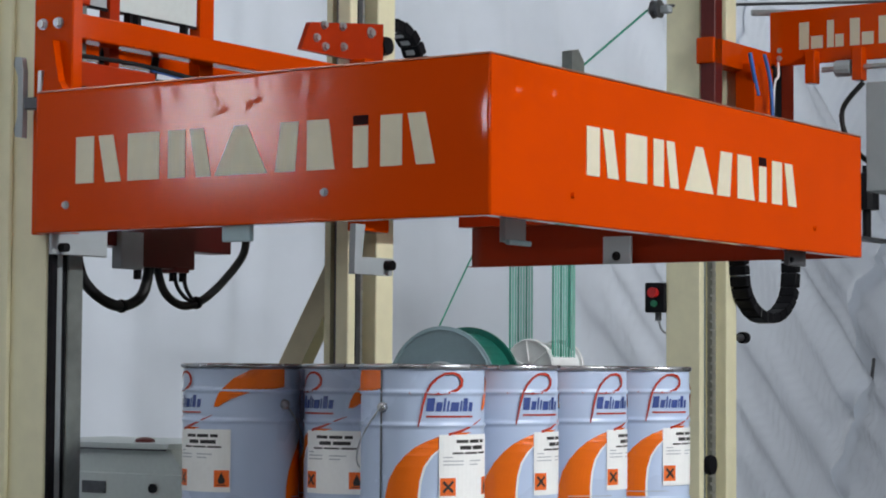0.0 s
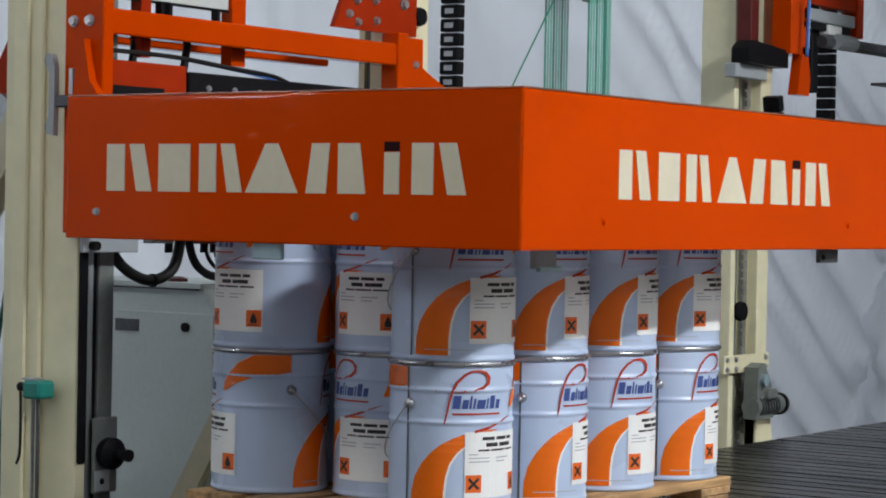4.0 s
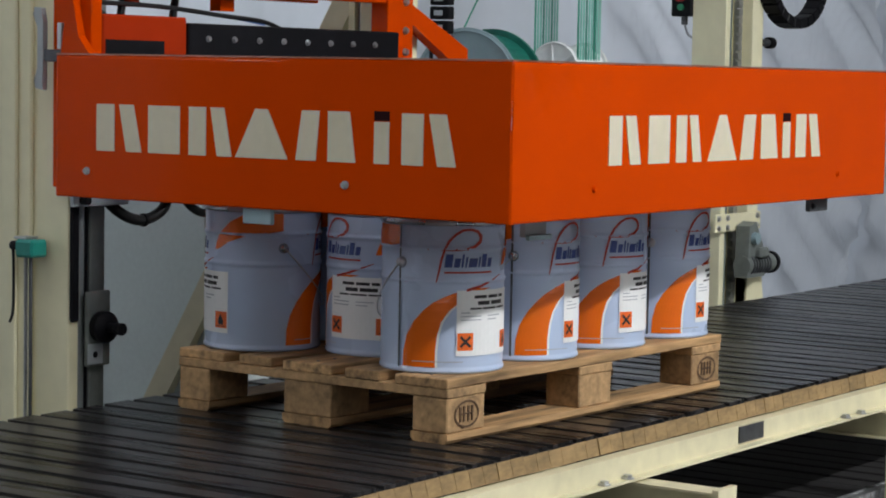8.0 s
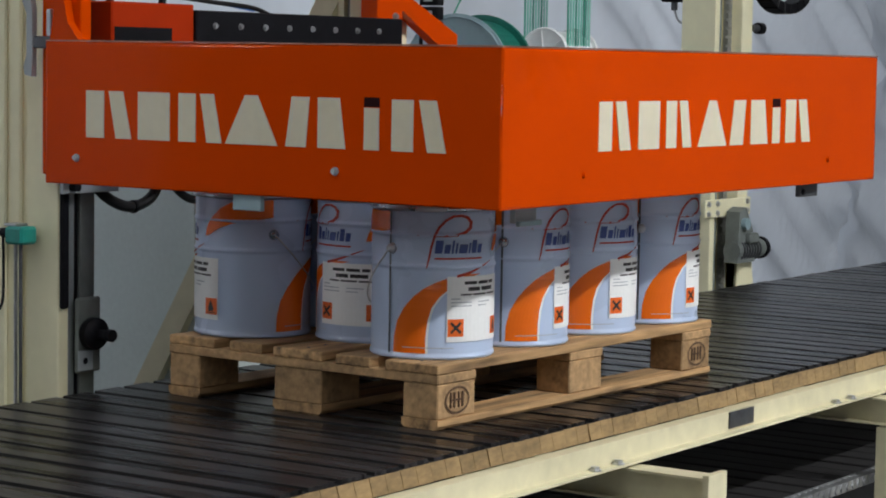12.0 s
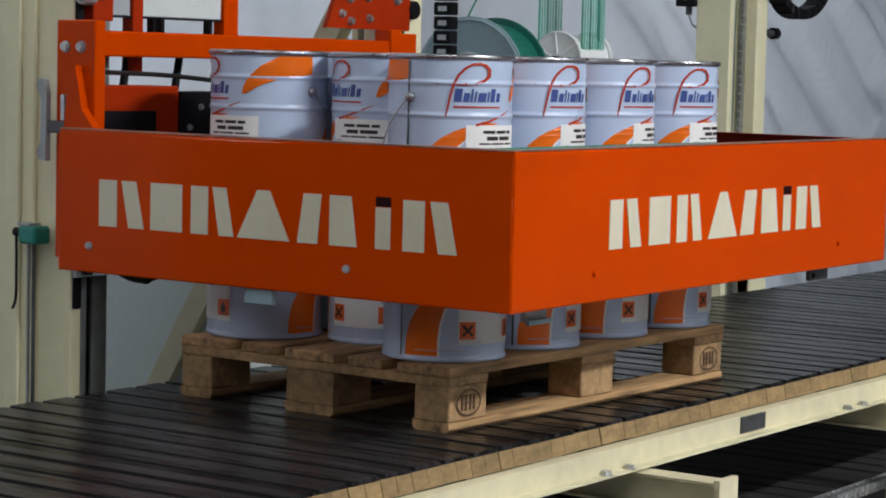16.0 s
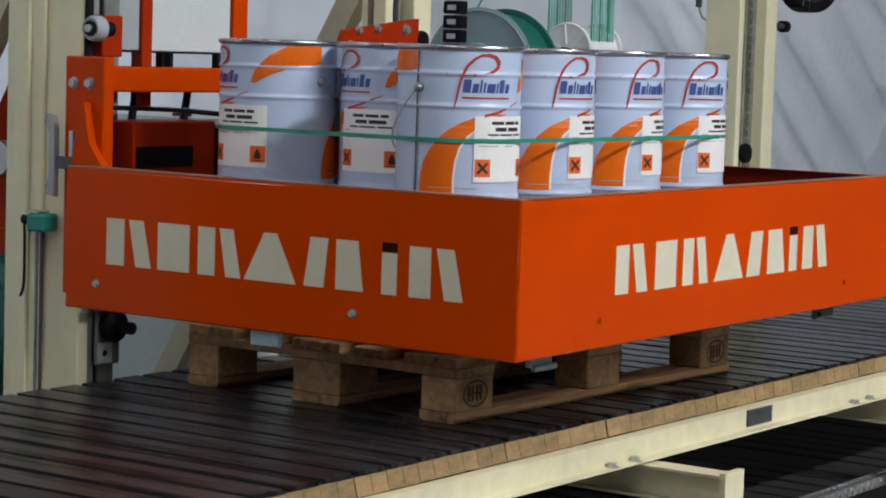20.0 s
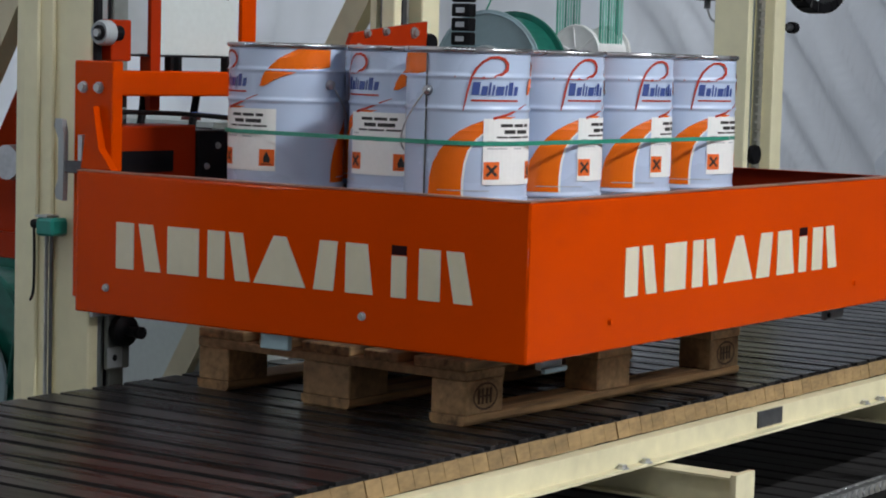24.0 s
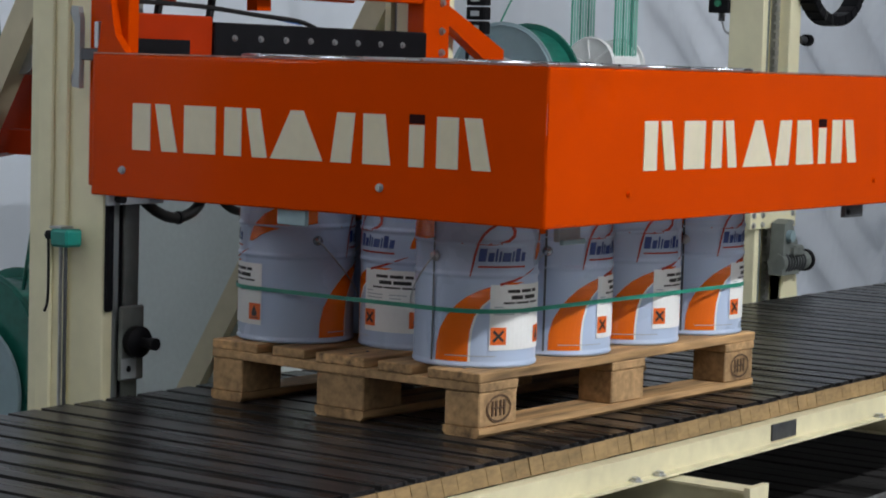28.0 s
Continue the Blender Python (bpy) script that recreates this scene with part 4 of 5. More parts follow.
# ---- fittings of the columns ----
def column_fittings():
    # proximity switch on the left column with its rods and cable
    sw = thing("sensor_box", "small teal plastic sensor box clamped to cream column", "sensor", at=(-0.20, 1.06, 0.378))
    part("housing", box(-0.03, 0.025, -0.028, 0.030, -0.021, 0.021, 0.006), TEAL, sw)
    part("nose", rod((-0.005, 0.030, 0.004), (-0.005, 0.060, 0.004), 0.011, 12), BLACK, sw)
    part("clip", box(-0.02, 0.02, 0.0, 0.04, 0.0215, 0.027, 0.001), STEEL, sw)
    for y in (0.020, 0.004):
        part("rod", rod((0.0, y, -0.021), (0.0, y, -1.036), 0.0045, 8), STEEL if y > 0.01 else DARKSTEEL, sw)
    part("cable", tube([(-0.005, 0.058, 0.0), (-0.006, 0.055, -0.06), (-0.006, 0.056, -0.15), (-0.006, 0.067, -0.18)], 0.0035, 6), RUBBER, sw, smooth=True)
    # hand wheel and cable duct in the left column's channel
    hw = thing("hand_knob", "black star knob on a grey slide beside column", "knob", at=(-0.070, 0.965, 0.225))
    part("slide", box(-0.042, 0.040, 0.0, 0.012, -0.095, 0.085, 0.004), MACHINE, hw)
    part("slide_lug", box(-0.042, 0.010, -0.004, -0.0005, -0.090, -0.040, 0.002), GREYPAINT, hw)
    part("slide_hole", rod((-0.018, -0.005, -0.066), (-0.018, -0.0045, -0.066), 0.008, 12), BLACK, hw)
    kn = part("knob", lathe([(0.004, 0), (0.034, 0), (0.038, 0.006), (0.038, 0.026), (0.030, 0.033), (0.012, 0.036), (0.012, 0.062), (0.015, 0.066), (0.015, 0.082), (0.004, 0.084)], 20), BLACK, hw, smooth=True)
    kn.data.set_sharp_from_angle(angle=radians(40))
    kn.matrix_basis = pose(0.0, -0.001, 0.0, 90, 0, -6)
    dk = thing("cable_duct", "black rounded cable duct along a lift column", "cable duct")
    part("duct", box(-0.162, -0.135, 0.966, 0.979, 0.205, 1.9, 0.005), BLACK, dk)
    # emergency stop on the right column
    es = thing("stop_button_box", "black control box with red and green buttons", "control box", at=(3.315, 1.235, 1.09))
    part("case", box(-0.03, 0.03, -0.042, 0.042, -0.055, 0.055, 0.004), BLACK, es)
    part("red_button", rod((-0.03, 0.0, 0.018), (-0.052, 0.0, 0.018), 0.019, 16), REDBUTTON, es)
    part("green_button", rod((-0.03, 0.0, -0.022), (-0.040, 0.0, -0.022), 0.012, 14), GREENBUTTON, es)
    part("gland", rod((0, 0, -0.055), (0, 0, -0.085), 0.012, 10), DARKSTEEL, es)
    part("cable", tube([(0, 0, -0.08), (0.0, -0.015, -0.12), (0.01, -0.035, -0.14), (0.02, -0.045, -0.20), (0.02, -0.045, -0.4)], 0.004, 6), INKGREY, es, smooth=True)
    # tensioner and patch plates at the foot of the right column
    tn = thing("chain_tensioner", "grey chain tensioner with bearing at column foot", "tensioner", at=(3.30, 1.05, 0))
    part("cross_plate", box(-0.07, 0.29, -0.012, 0.0, 0.250, 0.315, 0.002), CREAM, tn)
    for x in (-0.05, 0.02, 0.26):
        for z in (0.265, 0.30):
            part("plate_bolt", bolt_head((x, -0.012, z), (0, -1, 0), 0.008, 0.008), STEEL, tn)
    part("motor", rod((0.07, -0.05, 0.125), (0.29, -0.05, 0.125), 0.036, 18), MACHINE, tn)
    for k in range(7):
        part("cooling_fin", rod((0.10 + 0.022 * k, -0.05, 0.125), (0.106 + 0.022 * k, -0.05, 0.125), 0.042, 18), DARKSTEEL, tn)
    part("motor_cap", rod((0.29, -0.05, 0.125), (0.31, -0.05, 0.125), 0.042, 18), BLACK, tn)
    part("terminal_box", box(0.13, 0.20, -0.10, -0.05, 0.15, 0.19, 0.008), MACHINE, tn)
    part("gearbox", prism([(0.07, 0.08), (0.08, 0.27), (0.13, 0.285), (0.19, 0.20), (0.21, 0.08)], "y", -0.075, -0.02), MACHINE, tn)
    part("motor_shaft", rod((0.11, -0.076, 0.225), (0.11, -0.095, 0.225), 0.022, 16), DISC, tn)
    part("foot_gusset", prism([(0.215, -0.16), (0.385, -0.16), (0.295, 0.27), (0.215, 0.27)], "y", 0.0, 0.045), CREAM, tn)
    part("sprocket", lathe([(0.01, -0.012), (0.034, -0.012), (0.038, 0), (0.034, 0.012), (0.01, 0.012)], 20), BLACK, tn).matrix_basis = pose(0.075, 0.0, 0.475, 90, 0, 0)
    kb = thing("clamp_knob", "small dark knob on the column edge", "knob", at=(3.60, 1.06, 0.947))
    part("stem", rod((0, 0, 0), (0.05, 0, 0), 0.014, 10), DARKSTEEL, kb)
    part("head", rod((0.05, 0, 0), (0.085, 0, 0), 0.022, 12), BLACK, kb)
    return hw


def drag_chain(name, path, width, label, across):
    """An energy chain of separate links along a path of points; across is the direction of its breadth."""
    top = thing(name, label, "cable chain")
    pts = [Vector(p) for p in path]
    across = Vector(across).normalized()
    for a, b in zip(pts, pts[1:]):
        n = (b - a).cross(across).normalized()
        m = Matrix((across, n, (b - a).normalized())).transposed().to_4x4()
        ln = (b - a).length
        bm = box(-width / 2, width / 2, -0.020, 0.020, -ln * 0.04, ln * 0.86, 0.003)
        ob = part("link", bm, BLACK, top)
        ob.matrix_basis = Matrix.Translation(a) @ m
        if name == "cable_chain":
            for side in (-1, 1):
                part("crossbar", box(-width * 0.22, width * 0.22, side * 0.0215 - 0.001, side * 0.0215 + 0.001, ln * 0.2, ln * 0.6), STEEL, ob)
    return top


# ---- energy chain of the frame: link by link it runs up, round the bend and down behind the middle column ----
CX, CY, CR, LINK, LINKS = 1.862, 1.32, 0.1525, 0.0452, 38


def chain_spot(s, lift):
    """Where the chain's length s from the frame's end lies when the frame stands at this height."""
    low, bend = lift + 0.20, 1.746 + (lift - 1.133) / 2
    s -= bend - low
    if s < 0:
        return pose(CX, CY, bend + s)
    if s < math.pi * CR:
        a = s / CR
        return pose(CX - CR * (1 - math.cos(a)), CY, bend + CR * math.sin(a), 0, -math.degrees(a), 0)
    return pose(CX - 2 * CR, CY, bend - (s - math.pi * CR), 0, -180, 0)


def energy_chain():
    top = thing("energy_chain", "black plastic energy chain with pale crossbars behind the column", "cable chain")
    body = mesh_of("chain_link", box(-0.019, 0.019, -0.036, 0.036, 0.0, 0.041, 0.004), BLACK)
    bar = mesh_of("link_bar", box(-0.0215, -0.0195, -0.016, 0.016, 0.012, 0.028), STEEL)
    links = []
    for k in range(LINKS):
        ob, b = new("chain_link", body), new("link_bar", bar)
        ob.parent, b.parent = top, ob
        ob.matrix_basis = chain_spot(k * LINK, LIFT[0][1])
        links.append(ob)
    return links


knob_slide = column_fittings()
for ob in [o for o in scene.objects if o.parent is None and o.name in ("sensor_box", "hand_knob", "cable_duct", "stop_button_box", "chain_tensioner", "clamp_knob")]:
    ob.matrix_world = set_back(BACK, 0) @ ob.matrix_world
chain_links = energy_chain()
loop = [(4.28, 1.15, 1.665 - 0.045 * k) for k in range(11)]
for k in range(1, 13):
    a = math.pi * k / 12
    loop.append((4.05 + 0.23 * math.cos(a), 1.15, 1.195 - 0.165 * math.sin(a)))
loop += [(3.815, 1.15, 1.235), (3.80, 1.15, 1.30)]
drag_chain("hanging_chain", loop, 0.07, "black cable chain hanging in a loop", (0, 1, 0))


# ---- grey cabinet ----
def cabinet():
    top = thing("control_cabinet", "grey-green steel control cabinet with sloped lid", "cabinet")
    part("body", prism([(1.875, FLOOR), (1.875, 0.463), (1.945, 0.558), (2.66, 0.558), (2.66, FLOOR)], "x", 1.40, 1.90), CABINET, top)
    part("front_panel", box(1.383, 1.40, 1.883, 2.65, FLOOR + 0.05, 0.480, 0.003), CABINET, top)
    part("lid", prism([(1.945, 0.559), (1.938, 0.575), (2.66, 0.575), (2.66, 0.559)], "x", 1.385, 1.91), CABINET, top)
    part("lid_seal", box(1.381, 1.40, 1.96, 2.65, 0.553, 0.558), DARKSTEEL, top)
    part("name_plate", box(1.378, 1.3825, 2.20, 2.30, 0.413, 0.452), DARKSTEEL, top)
    part("lock", rod((1.383, 1.997, 0.435), (1.372, 1.997, 0.435), 0.015, 14), BLACK, top)
    part("lamp", lathe([(0.002, 0), (0.034, 0), (0.031, 0.010), (0.015, 0.016), (0.002, 0.017)], 16), DARKRED, top).matrix_basis = pose(1.5, 2.14, 0.575)


cabinet()


# ---- strap dispenser behind the middle column ----
def reel(parent, name, cx, cy, cz, r, length, flange_mat, drum_mat, drum_r, spokes=0, label="", far_mat=None):
    """A strap reel with its axle along x."""
    fl = lathe([(0.012, 0), (r * 0.96, 0), (r, 0.003), (r, 0.009), (r * 0.96, 0.012), (0.012, 0.012)], 44)
    a = part(name, fl, flange_mat, parent, label, smooth=False)
    a.matrix_basis = pose(cx, cy, cz, 0, 90, 0)
    d = part("strap_winding", lathe([(0.012, 0.012), (drum_r, 0.012), (drum_r, length - 0.012), (0.012, length - 0.012)], 44), drum_mat, parent, smooth=False)
    d.matrix_basis = pose(cx, cy, cz, 0, 90, 0)
    b = part(name, lathe([(0.012, length - 0.012), (r, length - 0.012), (r, length), (0.012, length)], 44), far_mat or flange_mat, parent)
    b.matrix_basis = pose(cx, cy, cz, 0, 90, 0)
    part("axle", rod((cx - 0.03, cy, cz), (cx + length + 0.02, cy, cz), 0.012, 12), DARKSTEEL, parent)
    for k in range(spokes):
        t = 2 * math.pi * k / spokes + 0.4
        p, q = (cx - 0.001, cy + 0.02 * math.cos(t), cz + 0.02 * math.sin(t)), (cx - 0.001, cy + r * 0.92 * math.cos(t), cz + r * 0.92 * math.sin(t))
        part("spoke", rod(p, q, 0.0035, 6), flange_mat, a and parent)
    part("rim_ring", tube([(cx, cy + r * 0.95 * math.cos(2 * math.pi * k / 24), cz + r * 0.95 * math.sin(2 * math.pi * k / 24)) for k in range(25)], 0.004, 6, steps=1), flange_mat, parent)


def dispenser():
    top = thing("strap_dispenser", "strap dispenser with white reels, green strap loops and a coil", "strap dispenser")
    reel(top, "reel_flange", 2.55, 1.335, 1.66, 0.098, 0.21, SPOOL, SPOOL, 0.085, 7, "white spoked plastic flange")
    reel(top, "reel_flange", 2.55, 1.325, 0.828, 0.098, 0.21, SPOOL, SPOOL, 0.085, 6, "white spoked plastic flange")
    for k in range(9):
        x = 2.575 + 0.018 * k
        for y in (1.335 + 0.087, 1.335 - 0.087):
            bm = box(x, x + 0.011, y - 0.0006, y + 0.0006, 0.828, 1.66)
            part("strap_loop", bm, STRAPPALE if k % 3 else STRAP, top)
    for z, s in ((1.66, 1), (0.828, -1)):
        for k in range(9):
            x = 2.575 + 0.018 * k
            pts = [(1.335 + 0.0875 * math.cos(math.pi * i / 12), z + s * 0.0875 * math.sin(math.pi * i / 12)) for i in range(13)]
            bm = bmesh.new()
            vs = [[bm.verts.new((xx, p[0], p[1])) for p in pts] for xx in (x, x + 0.011)]
            for i in range(12):
                bm.faces.new((vs[0][i], vs[0][i + 1], vs[1][i + 1], vs[1][i]))
            part("strap_turn", bm, STRAPPALE if k % 3 else STRAP, top)
    # coil with pale disc
    reel(top, "coil_disc", 2.08, 1.375, 0.745, 0.215, 0.165, DISC, STRAPROLL, 0.195, 0, "pale grey-green coil disc", STRAPROLL)
    part("coil_hub", lathe([(0.015, 0), (0.10, 0), (0.095, -0.02), (0.015, -0.02)], 30), GREYPAINT, top).matrix_basis = pose(2.078, 1.375, 0.745, 0, 90, 0)
    # stand, guides and the strap line to the next machine
    part("post", box(2.735, 2.758, 1.262, 1.284, FLOOR, 1.80, 0.004), GREYPAINT, top)
    part("post", box(2.30, 2.35, 1.345, 1.395, FLOOR, 0.80, 0.004), GREYPAINT, top)
    part("foot", box(2.0, 2.95, 1.20, 1.45, FLOOR, FLOOR + 0.03, 0.004), GREYPAINT, top)
    bm = box(2.50, 2.78, 1.30, 1.34, 1.745, 1.765, 0.004)
    rod((2.46, 1.32, 1.765), (2.60, 1.32, 1.765), 0.018, 10, bm)
    part("guide_arm", bm, STEEL, top)
    part("guide_bow", tube([(2.50, 1.32, 1.72), (2.60, 1.32, 1.745), (2.72, 1.32, 1.735), (2.80, 1.30, 1.69)], 0.012, 8), SPOOL, top, smooth=True)
    part("guide_plate", prism([(2.655, 1.73), (2.655, 1.93), (2.70, 1.94), (2.74, 1.90), (2.74, 1.73)], "y", 1.22, 1.26), MACHINE, top)
    part("warning_mark", box(2.715, 2.735, 1.214, 1.2195, 1.80, 1.85), HAZARD, top)
    part("strap_line", rod((2.62, 1.33, 1.75), (3.40, 1.33, 2.185), 0.005, 6), STRAP, top)
    part("line_pulley", lathe([(0.006, -0.015), (0.036, -0.015), (0.030, 0), (0.036, 0.015), (0.006, 0.015)], 18), DARKSTEEL, top).matrix_basis = pose(3.42, 1.30, 2.19, 90, 0, 0)
    part("line_bracket", box(3.42, 3.455, 1.25, 1.34, 2.175, 2.202, 0.003), GREYPAINT, top)
    part("strap_line", rod((3.44, 1.30, 2.205), (6.2, 1.26, 2.62), 0.006, 6), DARKSTEEL, top)
    part("strap_line", rod((2.05, 1.36, 0.96), (2.62, 1.34, 1.70), 0.003, 6), STRAP, top)


dispenser()


# ---- second strapping head at the right column ----
def second_head():
    top = thing("second_strapping_head", "parked red-orange strapping head with cream cut-out sign", "strapping head")
    part("arm", box(3.26, 3.75, 0.98, 1.05, 1.945, 2.04, 0.003), ORANGE, top)
    part("post", box(3.275, 3.335, 0.98, 1.04, 1.46, 2.6, 0.003), DARKRED, top)
    cover2 = part("cover", box(3.745, 3.76, 0.22, 0.985, 1.985, 2.195, 0.003), ORANGE, top)
    def spot(u, z, off):
        return (3.7445 - off, u, z)
    for a, b in ((0.862, 0.765), (0.748, 0.680), (0.655, 0.56), (0.54, 0.43), (0.41, 0.29)):
        w = a - b
        for p0, p1, z0, z1 in ((a, a - w * 0.42, 2.042, 2.145), (a - w * 0.5, b, 2.042, 2.090)):
            bm = bmesh.new()
            bm.faces.new([bm.verts.new(spot(u, z, 0.001)) for u, z in ((p0, z0), (p1, z0), (p1, z1), (p0, z1))])
            part("sign_block", bm, LETTER, cover2)
    for z in (2.015, 2.045):
        part("cover_bolt", bolt_head((3.745, 0.945, z), (-1, 0, 0), 0.008, 0.006), STEEL, cover2)
    part("top_line", rod((3.74, 1.06, 2.20), (4.6, 0.1, 2.24), 0.012, 8), STEEL, top)
    part("tall_post", box(3.50, 3.64, 0.93, 1.01, 1.43, 1.97, 0.003), ORANGE, top)
    part("post_flange", box(3.64, 3.70, 0.95, 1.0, 1.46, 1.97, 0.003), ORANGE, top)
    part("inner_post", box(3.84, 3.95, 0.98, 1.06, 1.66, 2.02, 0.003), RED, top)
    part("head_chain", box(3.745, 3.80, 0.96, 1.0, 1.30, 2.0, 0.004), BLACK, top)
    part("blue_cable", tube([(3.52, 0.90, 2.0), (3.55, 0.89, 1.9), (3.57, 0.89, 1.75), (3.56, 0.89, 1.6), (3.55, 0.89, 1.42)], 0.007, 8), CABLEBLUE, top, smooth=True)
    part("blue_cable", tube([(3.46, 0.93, 2.0), (3.49, 0.93, 1.93), (3.53, 0.93, 1.85)], 0.008, 8), CABLEBLUE, top, smooth=True)
    part("white_cable", tube([(3.68, 0.92, 1.99), (3.64, 0.90, 1.93), (3.58, 0.89, 1.86), (3.56, 0.89, 1.45)], 0.005, 6), SPOOL, top, smooth=True)
    part("lower_arm", box(3.62, 4.12, 0.94, 1.0, 1.63, 1.69, 0.003), RED, top)
    part("arm_end", box(4.08, 4.14, 0.93, 1.0, 1.53, 1.685, 0.003), RED, top)
    part("gripper", box(3.60, 4.06, 0.93, 0.99, 1.565, 1.612, 0.004), GREYPAINT, top)
    part("gripper_bar", box(3.60, 4.02, 0.93, 0.98, 1.535, 1.562, 0.002), BLACK, top)
    part("pusher", rod((3.78, 0.94, 1.495), (4.42, 0.94, 1.500), 0.024, 12), DARKSTEEL, top)
    part("pusher_pad", rod((3.86, 0.92, 1.50), (4.02, 0.92, 1.50), 0.03, 12), GREYPAINT, top)
    part("pad_block", box(3.80, 3.92, 0.92, 0.96, 1.522, 1.56, 0.003), SPOOL, top)
    part("plunger", rod((4.47, 0.9, 1.36), (4.47, 0.9, 1.66), 0.018, 10), BLACK, top)
    part("plunger_boot", lathe([(0.03, 0), (0.05, 0.0), (0.05, 0.06), (0.032, 0.14), (0.01, 0.16)], 14), BLACK, top).matrix_basis = pose(4.47, 0.9, 1.48)
    part("plunger_plate", box(4.24, 4.70, 0.86, 0.94, 1.355, 1.365), DARKSTEEL, top)
    part("side_box", box(3.75, 3.95, 0.30, 0.595, 1.49, 1.90, 0.004), GREYPAINT, top)
    part("loop_hose", tube([(3.74, 0.60, 1.90), (3.73, 0.68, 1.80), (3.74, 0.66, 1.68), (3.80, 0.60, 1.60)], 0.010, 8), RUBBER, top, smooth=True)
    for y in (0.80, 0.61):
        part("clamp", box(3.70, 3.75, y - 0.02, y + 0.02, 1.905, 2.03, 0.003), ORANGE, top)
    part("cylinder", rod((3.725, 0.76, 1.955), (3.725, 0.50, 1.955), 0.010, 10), STEEL, top)
    part("cylinder_body", rod((3.725, 0.70, 1.955), (3.725, 0.64, 1.955), 0.032, 14), GREYPAINT, top)
    # motor sitting at the foot of the post
    part("foot_bracket", box(3.17, 3.42, 0.985, 1.03, 1.325, 1.375, 0.003), GREYPAINT, top)
    part("foot_motor", prism([(3.20, 1.376), (3.20, 1.43), (3.24, 1.46), (3.52, 1.44), (3.52, 1.376)], "y", 0.95, 1.02), BLACK, top)
    part("foot_shoe", prism([(3.56, 1.28), (3.66, 1.28), (3.67, 1.34), (3.64, 1.46), (3.60, 1.46)], "y", 0.93, 0.97), ORANGE, top)
    return top


second_head().matrix_world = set_back(BACK, 0)


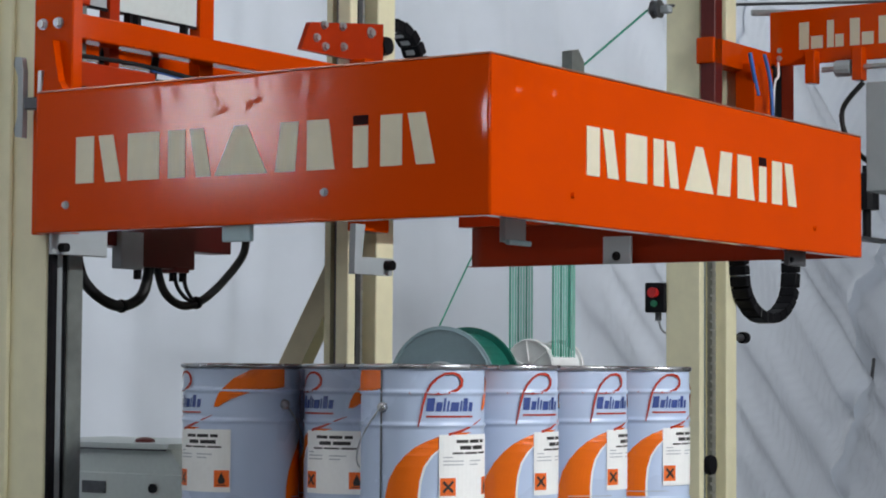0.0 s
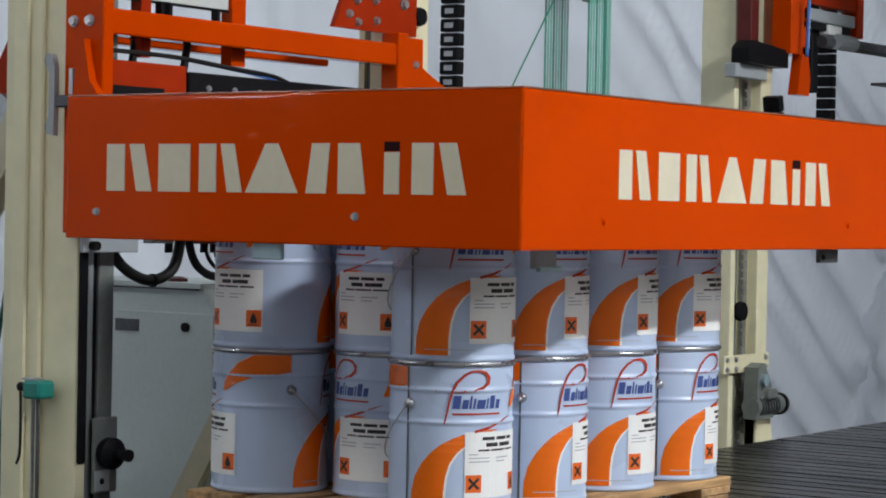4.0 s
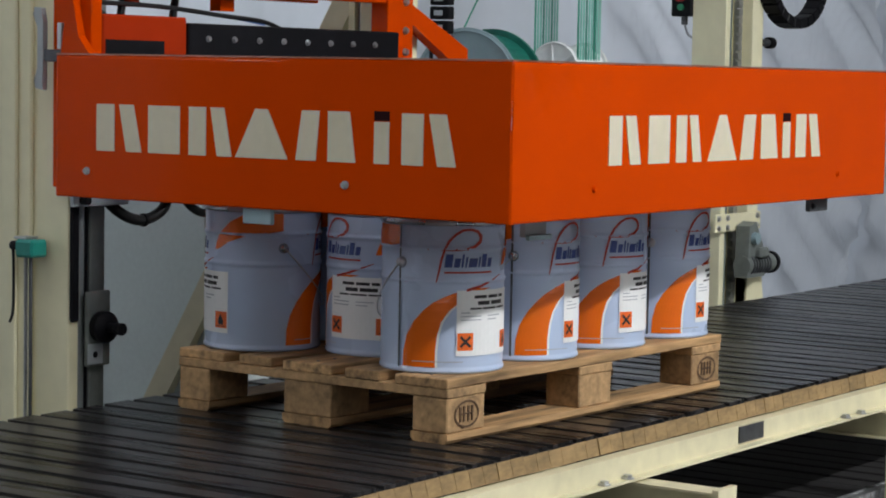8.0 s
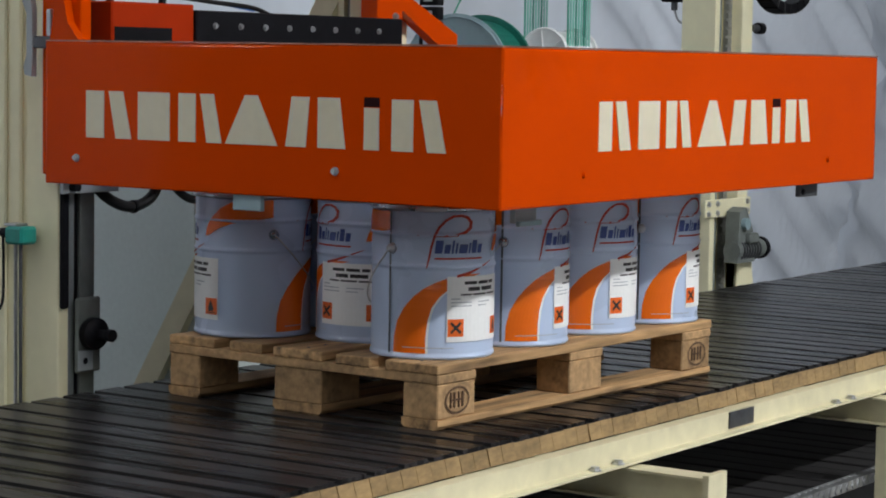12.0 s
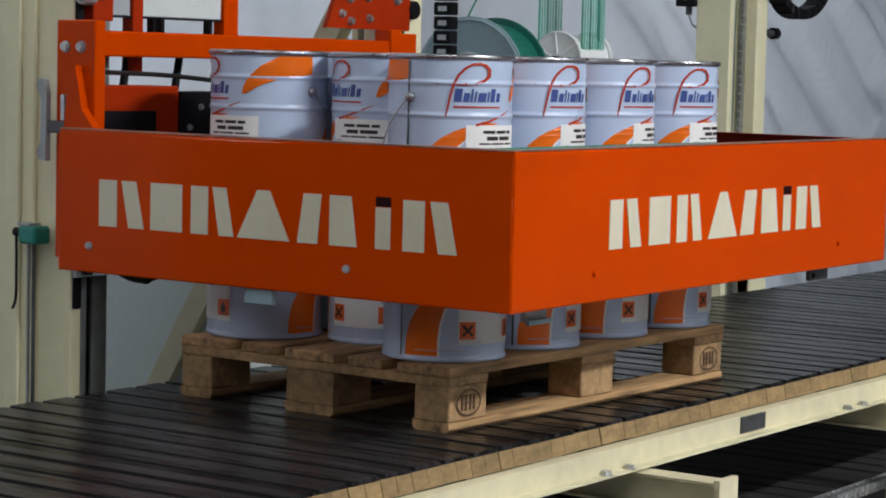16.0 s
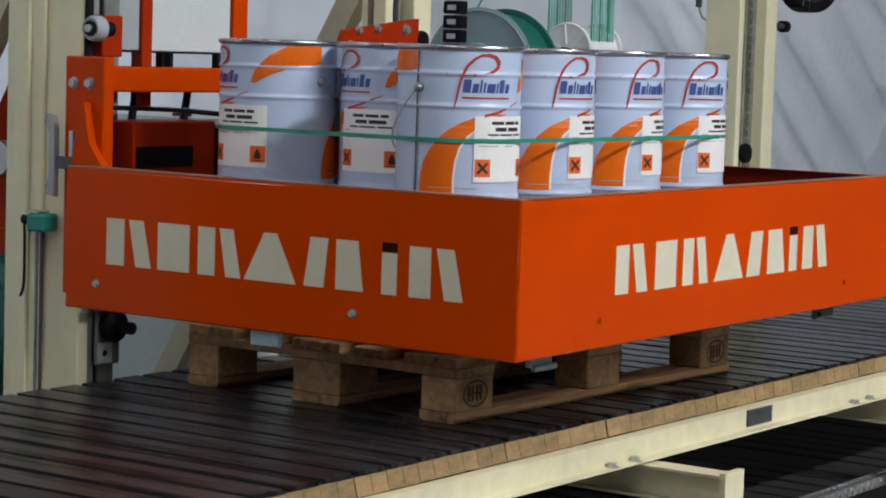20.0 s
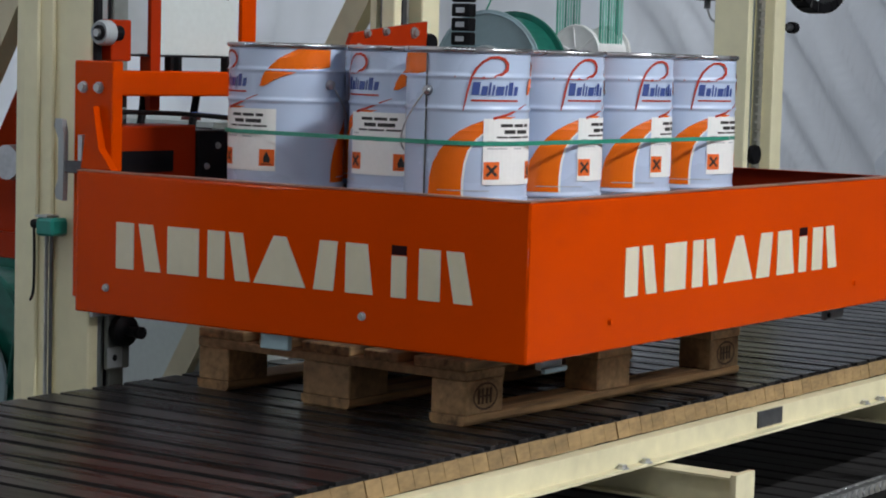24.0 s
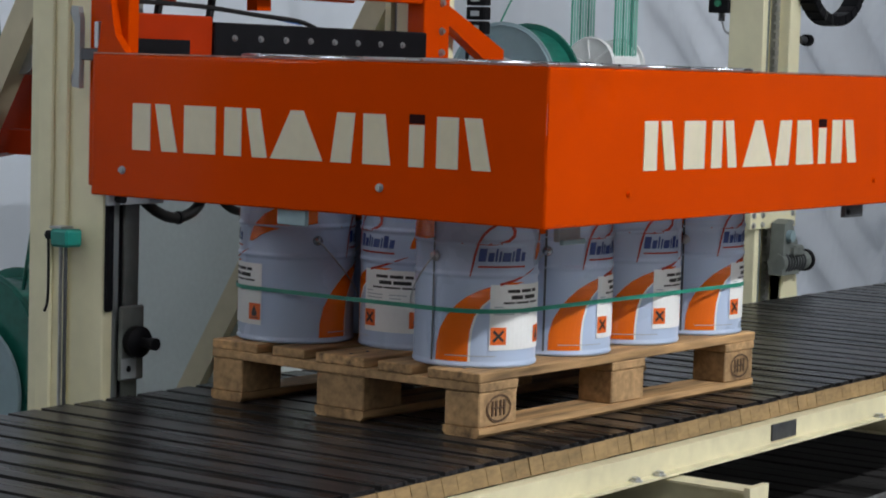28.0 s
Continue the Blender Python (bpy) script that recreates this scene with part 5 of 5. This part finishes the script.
# ---- parked head and coil beside the left column ----
def left_unit():
    # the arm rides up and down with the frame
    top = thing("red_machine_arm", "dark red triangular machine arm with hanging green straps", "machine arm")
    part("arm_plate", prism([(1.90, 0.50), (1.44, 0.58), (1.44, 1.10), (1.47, 1.10), (1.75, 0.62), (1.92, 0.56)], "x", 0.14, 0.22), RED, top)
    part("arm_foot", box(0.12, 0.24, 1.46, 1.605, 0.545, 0.612, 0.003), RED, top)
    part("pulley", lathe([(0.01, -0.02), (0.045, -0.02), (0.045, 0.02), (0.01, 0.02)], 18), STEEL, top).matrix_basis = pose(0.08, 1.49, 0.80, 0, 90, 0)
    for p, q in (((0.18, 1.53, 0.55), (0.42, 1.85, 0.15)), ((0.18, 1.55, 0.55), (0.20, 1.60, -0.1)), ((0.18, 1.52, 0.55), (0.19, 1.55, -0.1)), ((0.12, 1.62, 0.72), (0.12, 1.66, 0.98))):
        part("strap_line", rod(p, q, 0.006, 6), STRAPROLL, top)
    sd = thing("arm_stand", "cream steel stand behind the lift column", "stand")
    part("post", box(0.26, 0.32, 1.52, 1.58, FLOOR, 0.60, 0.003), CREAM, sd)
    part("post", box(0.26, 0.32, 1.50, 1.56, 0.60, 1.6, 0.003), CREAM, sd)
    co = thing("strap_coil", "teal strap coil with pale blue disc on a stand", "strap coil")
    reel(co, "coil_disc", 0.50, 2.10, -0.06, 0.24, 0.16, STRAPROLL, STRAPROLL, 0.21, 0, "teal strap winding")
    part("front_disc", lathe([(0.012, 0), (0.205, 0), (0.21, 0.006), (0.205, 0.012), (0.012, 0.012)], 40), DISC, co, "pale blue disc").matrix_basis = pose(0.47, 2.12, -0.17, 0, 90, 0)
    part("stand", box(0.52, 0.58, 2.05, 2.11, FLOOR, -0.06, 0.003), GREYPAINT, co)

    return top


red_arm = left_unit()



def motions():
    walk(frame_carriage, [(t, pose(0, 0, z)) for t, z in LIFT])
    # the strapping head slides along its rail while a strap is drawn and welded
    slide = [(0, 0.0), (7.1, 0.0), (7.5, 0.026), (8.0, 0.040), (8.5, 0.085), (9.0, 0.108), (12.2, 0.108), (12.8, 0.0), (17.7, 0.0), (18.1, 0.026), (18.6, 0.040), (19.1, 0.085), (19.6, 0.108), (22.8, 0.108), (23.4, 0.0), (28, 0.0)]
    for piece in (head_box, head_bar):
        walk(piece, [(t, pose(x, 0, 0)) for t, x in slide])
    walk(red_arm, [(t, pose(0, 0, z - 0.486)) for t, z in LIFT])
    # the energy chain runs round its bend, which follows at half the speed
    for k, link in enumerate(chain_links):
        walk(link, [(t, chain_spot(k * LINK, z)) for t, z in LIFT])
    # the knob's slide sinks while a strap is drawn, and rises again between the two straps
    walk(knob_slide, [(t, pose(*(set_back(BACK, 0) @ Vector((-0.070, 0.965, z))))) for t, z in ((0, 0.226), (7.1, 0.223), (8.0, 0.189), (9.0, 0.144), (9.4, 0.142), (13.5, 0.142), (13.9, 0.16), (15.2, 0.40), (15.6, 0.41), (16.5, 0.33), (17.4, 0.255), (18.2, 0.25), (18.6, 0.225), (18.9, 0.198), (19.2, 0.163), (19.5, 0.132), (28, 0.130))])
    # each strap leaves the frame's track and is pulled tight while the frame stands
    m = pose(0, 0, 0, 0, 0, PALLET_TURN)
    ride = [(t, z + 0.205) for t, z in LIFT if t <= 7.5] + [(9.0, 0.713), (9.8, 0.6115), (28, 0.6115)]
    walk(strap_upper, [(t, pose(0, 0, z) @ m) for t, z in ride])
    ride = [(t, z + 0.222) for t, z in LIFT if t <= 18] + [(19.5, 0.409), (20.3, 0.267), (28, 0.267)]
    walk(strap_lower, [(t, pose(0, 0, z) @ m) for t, z in ride])


motions()
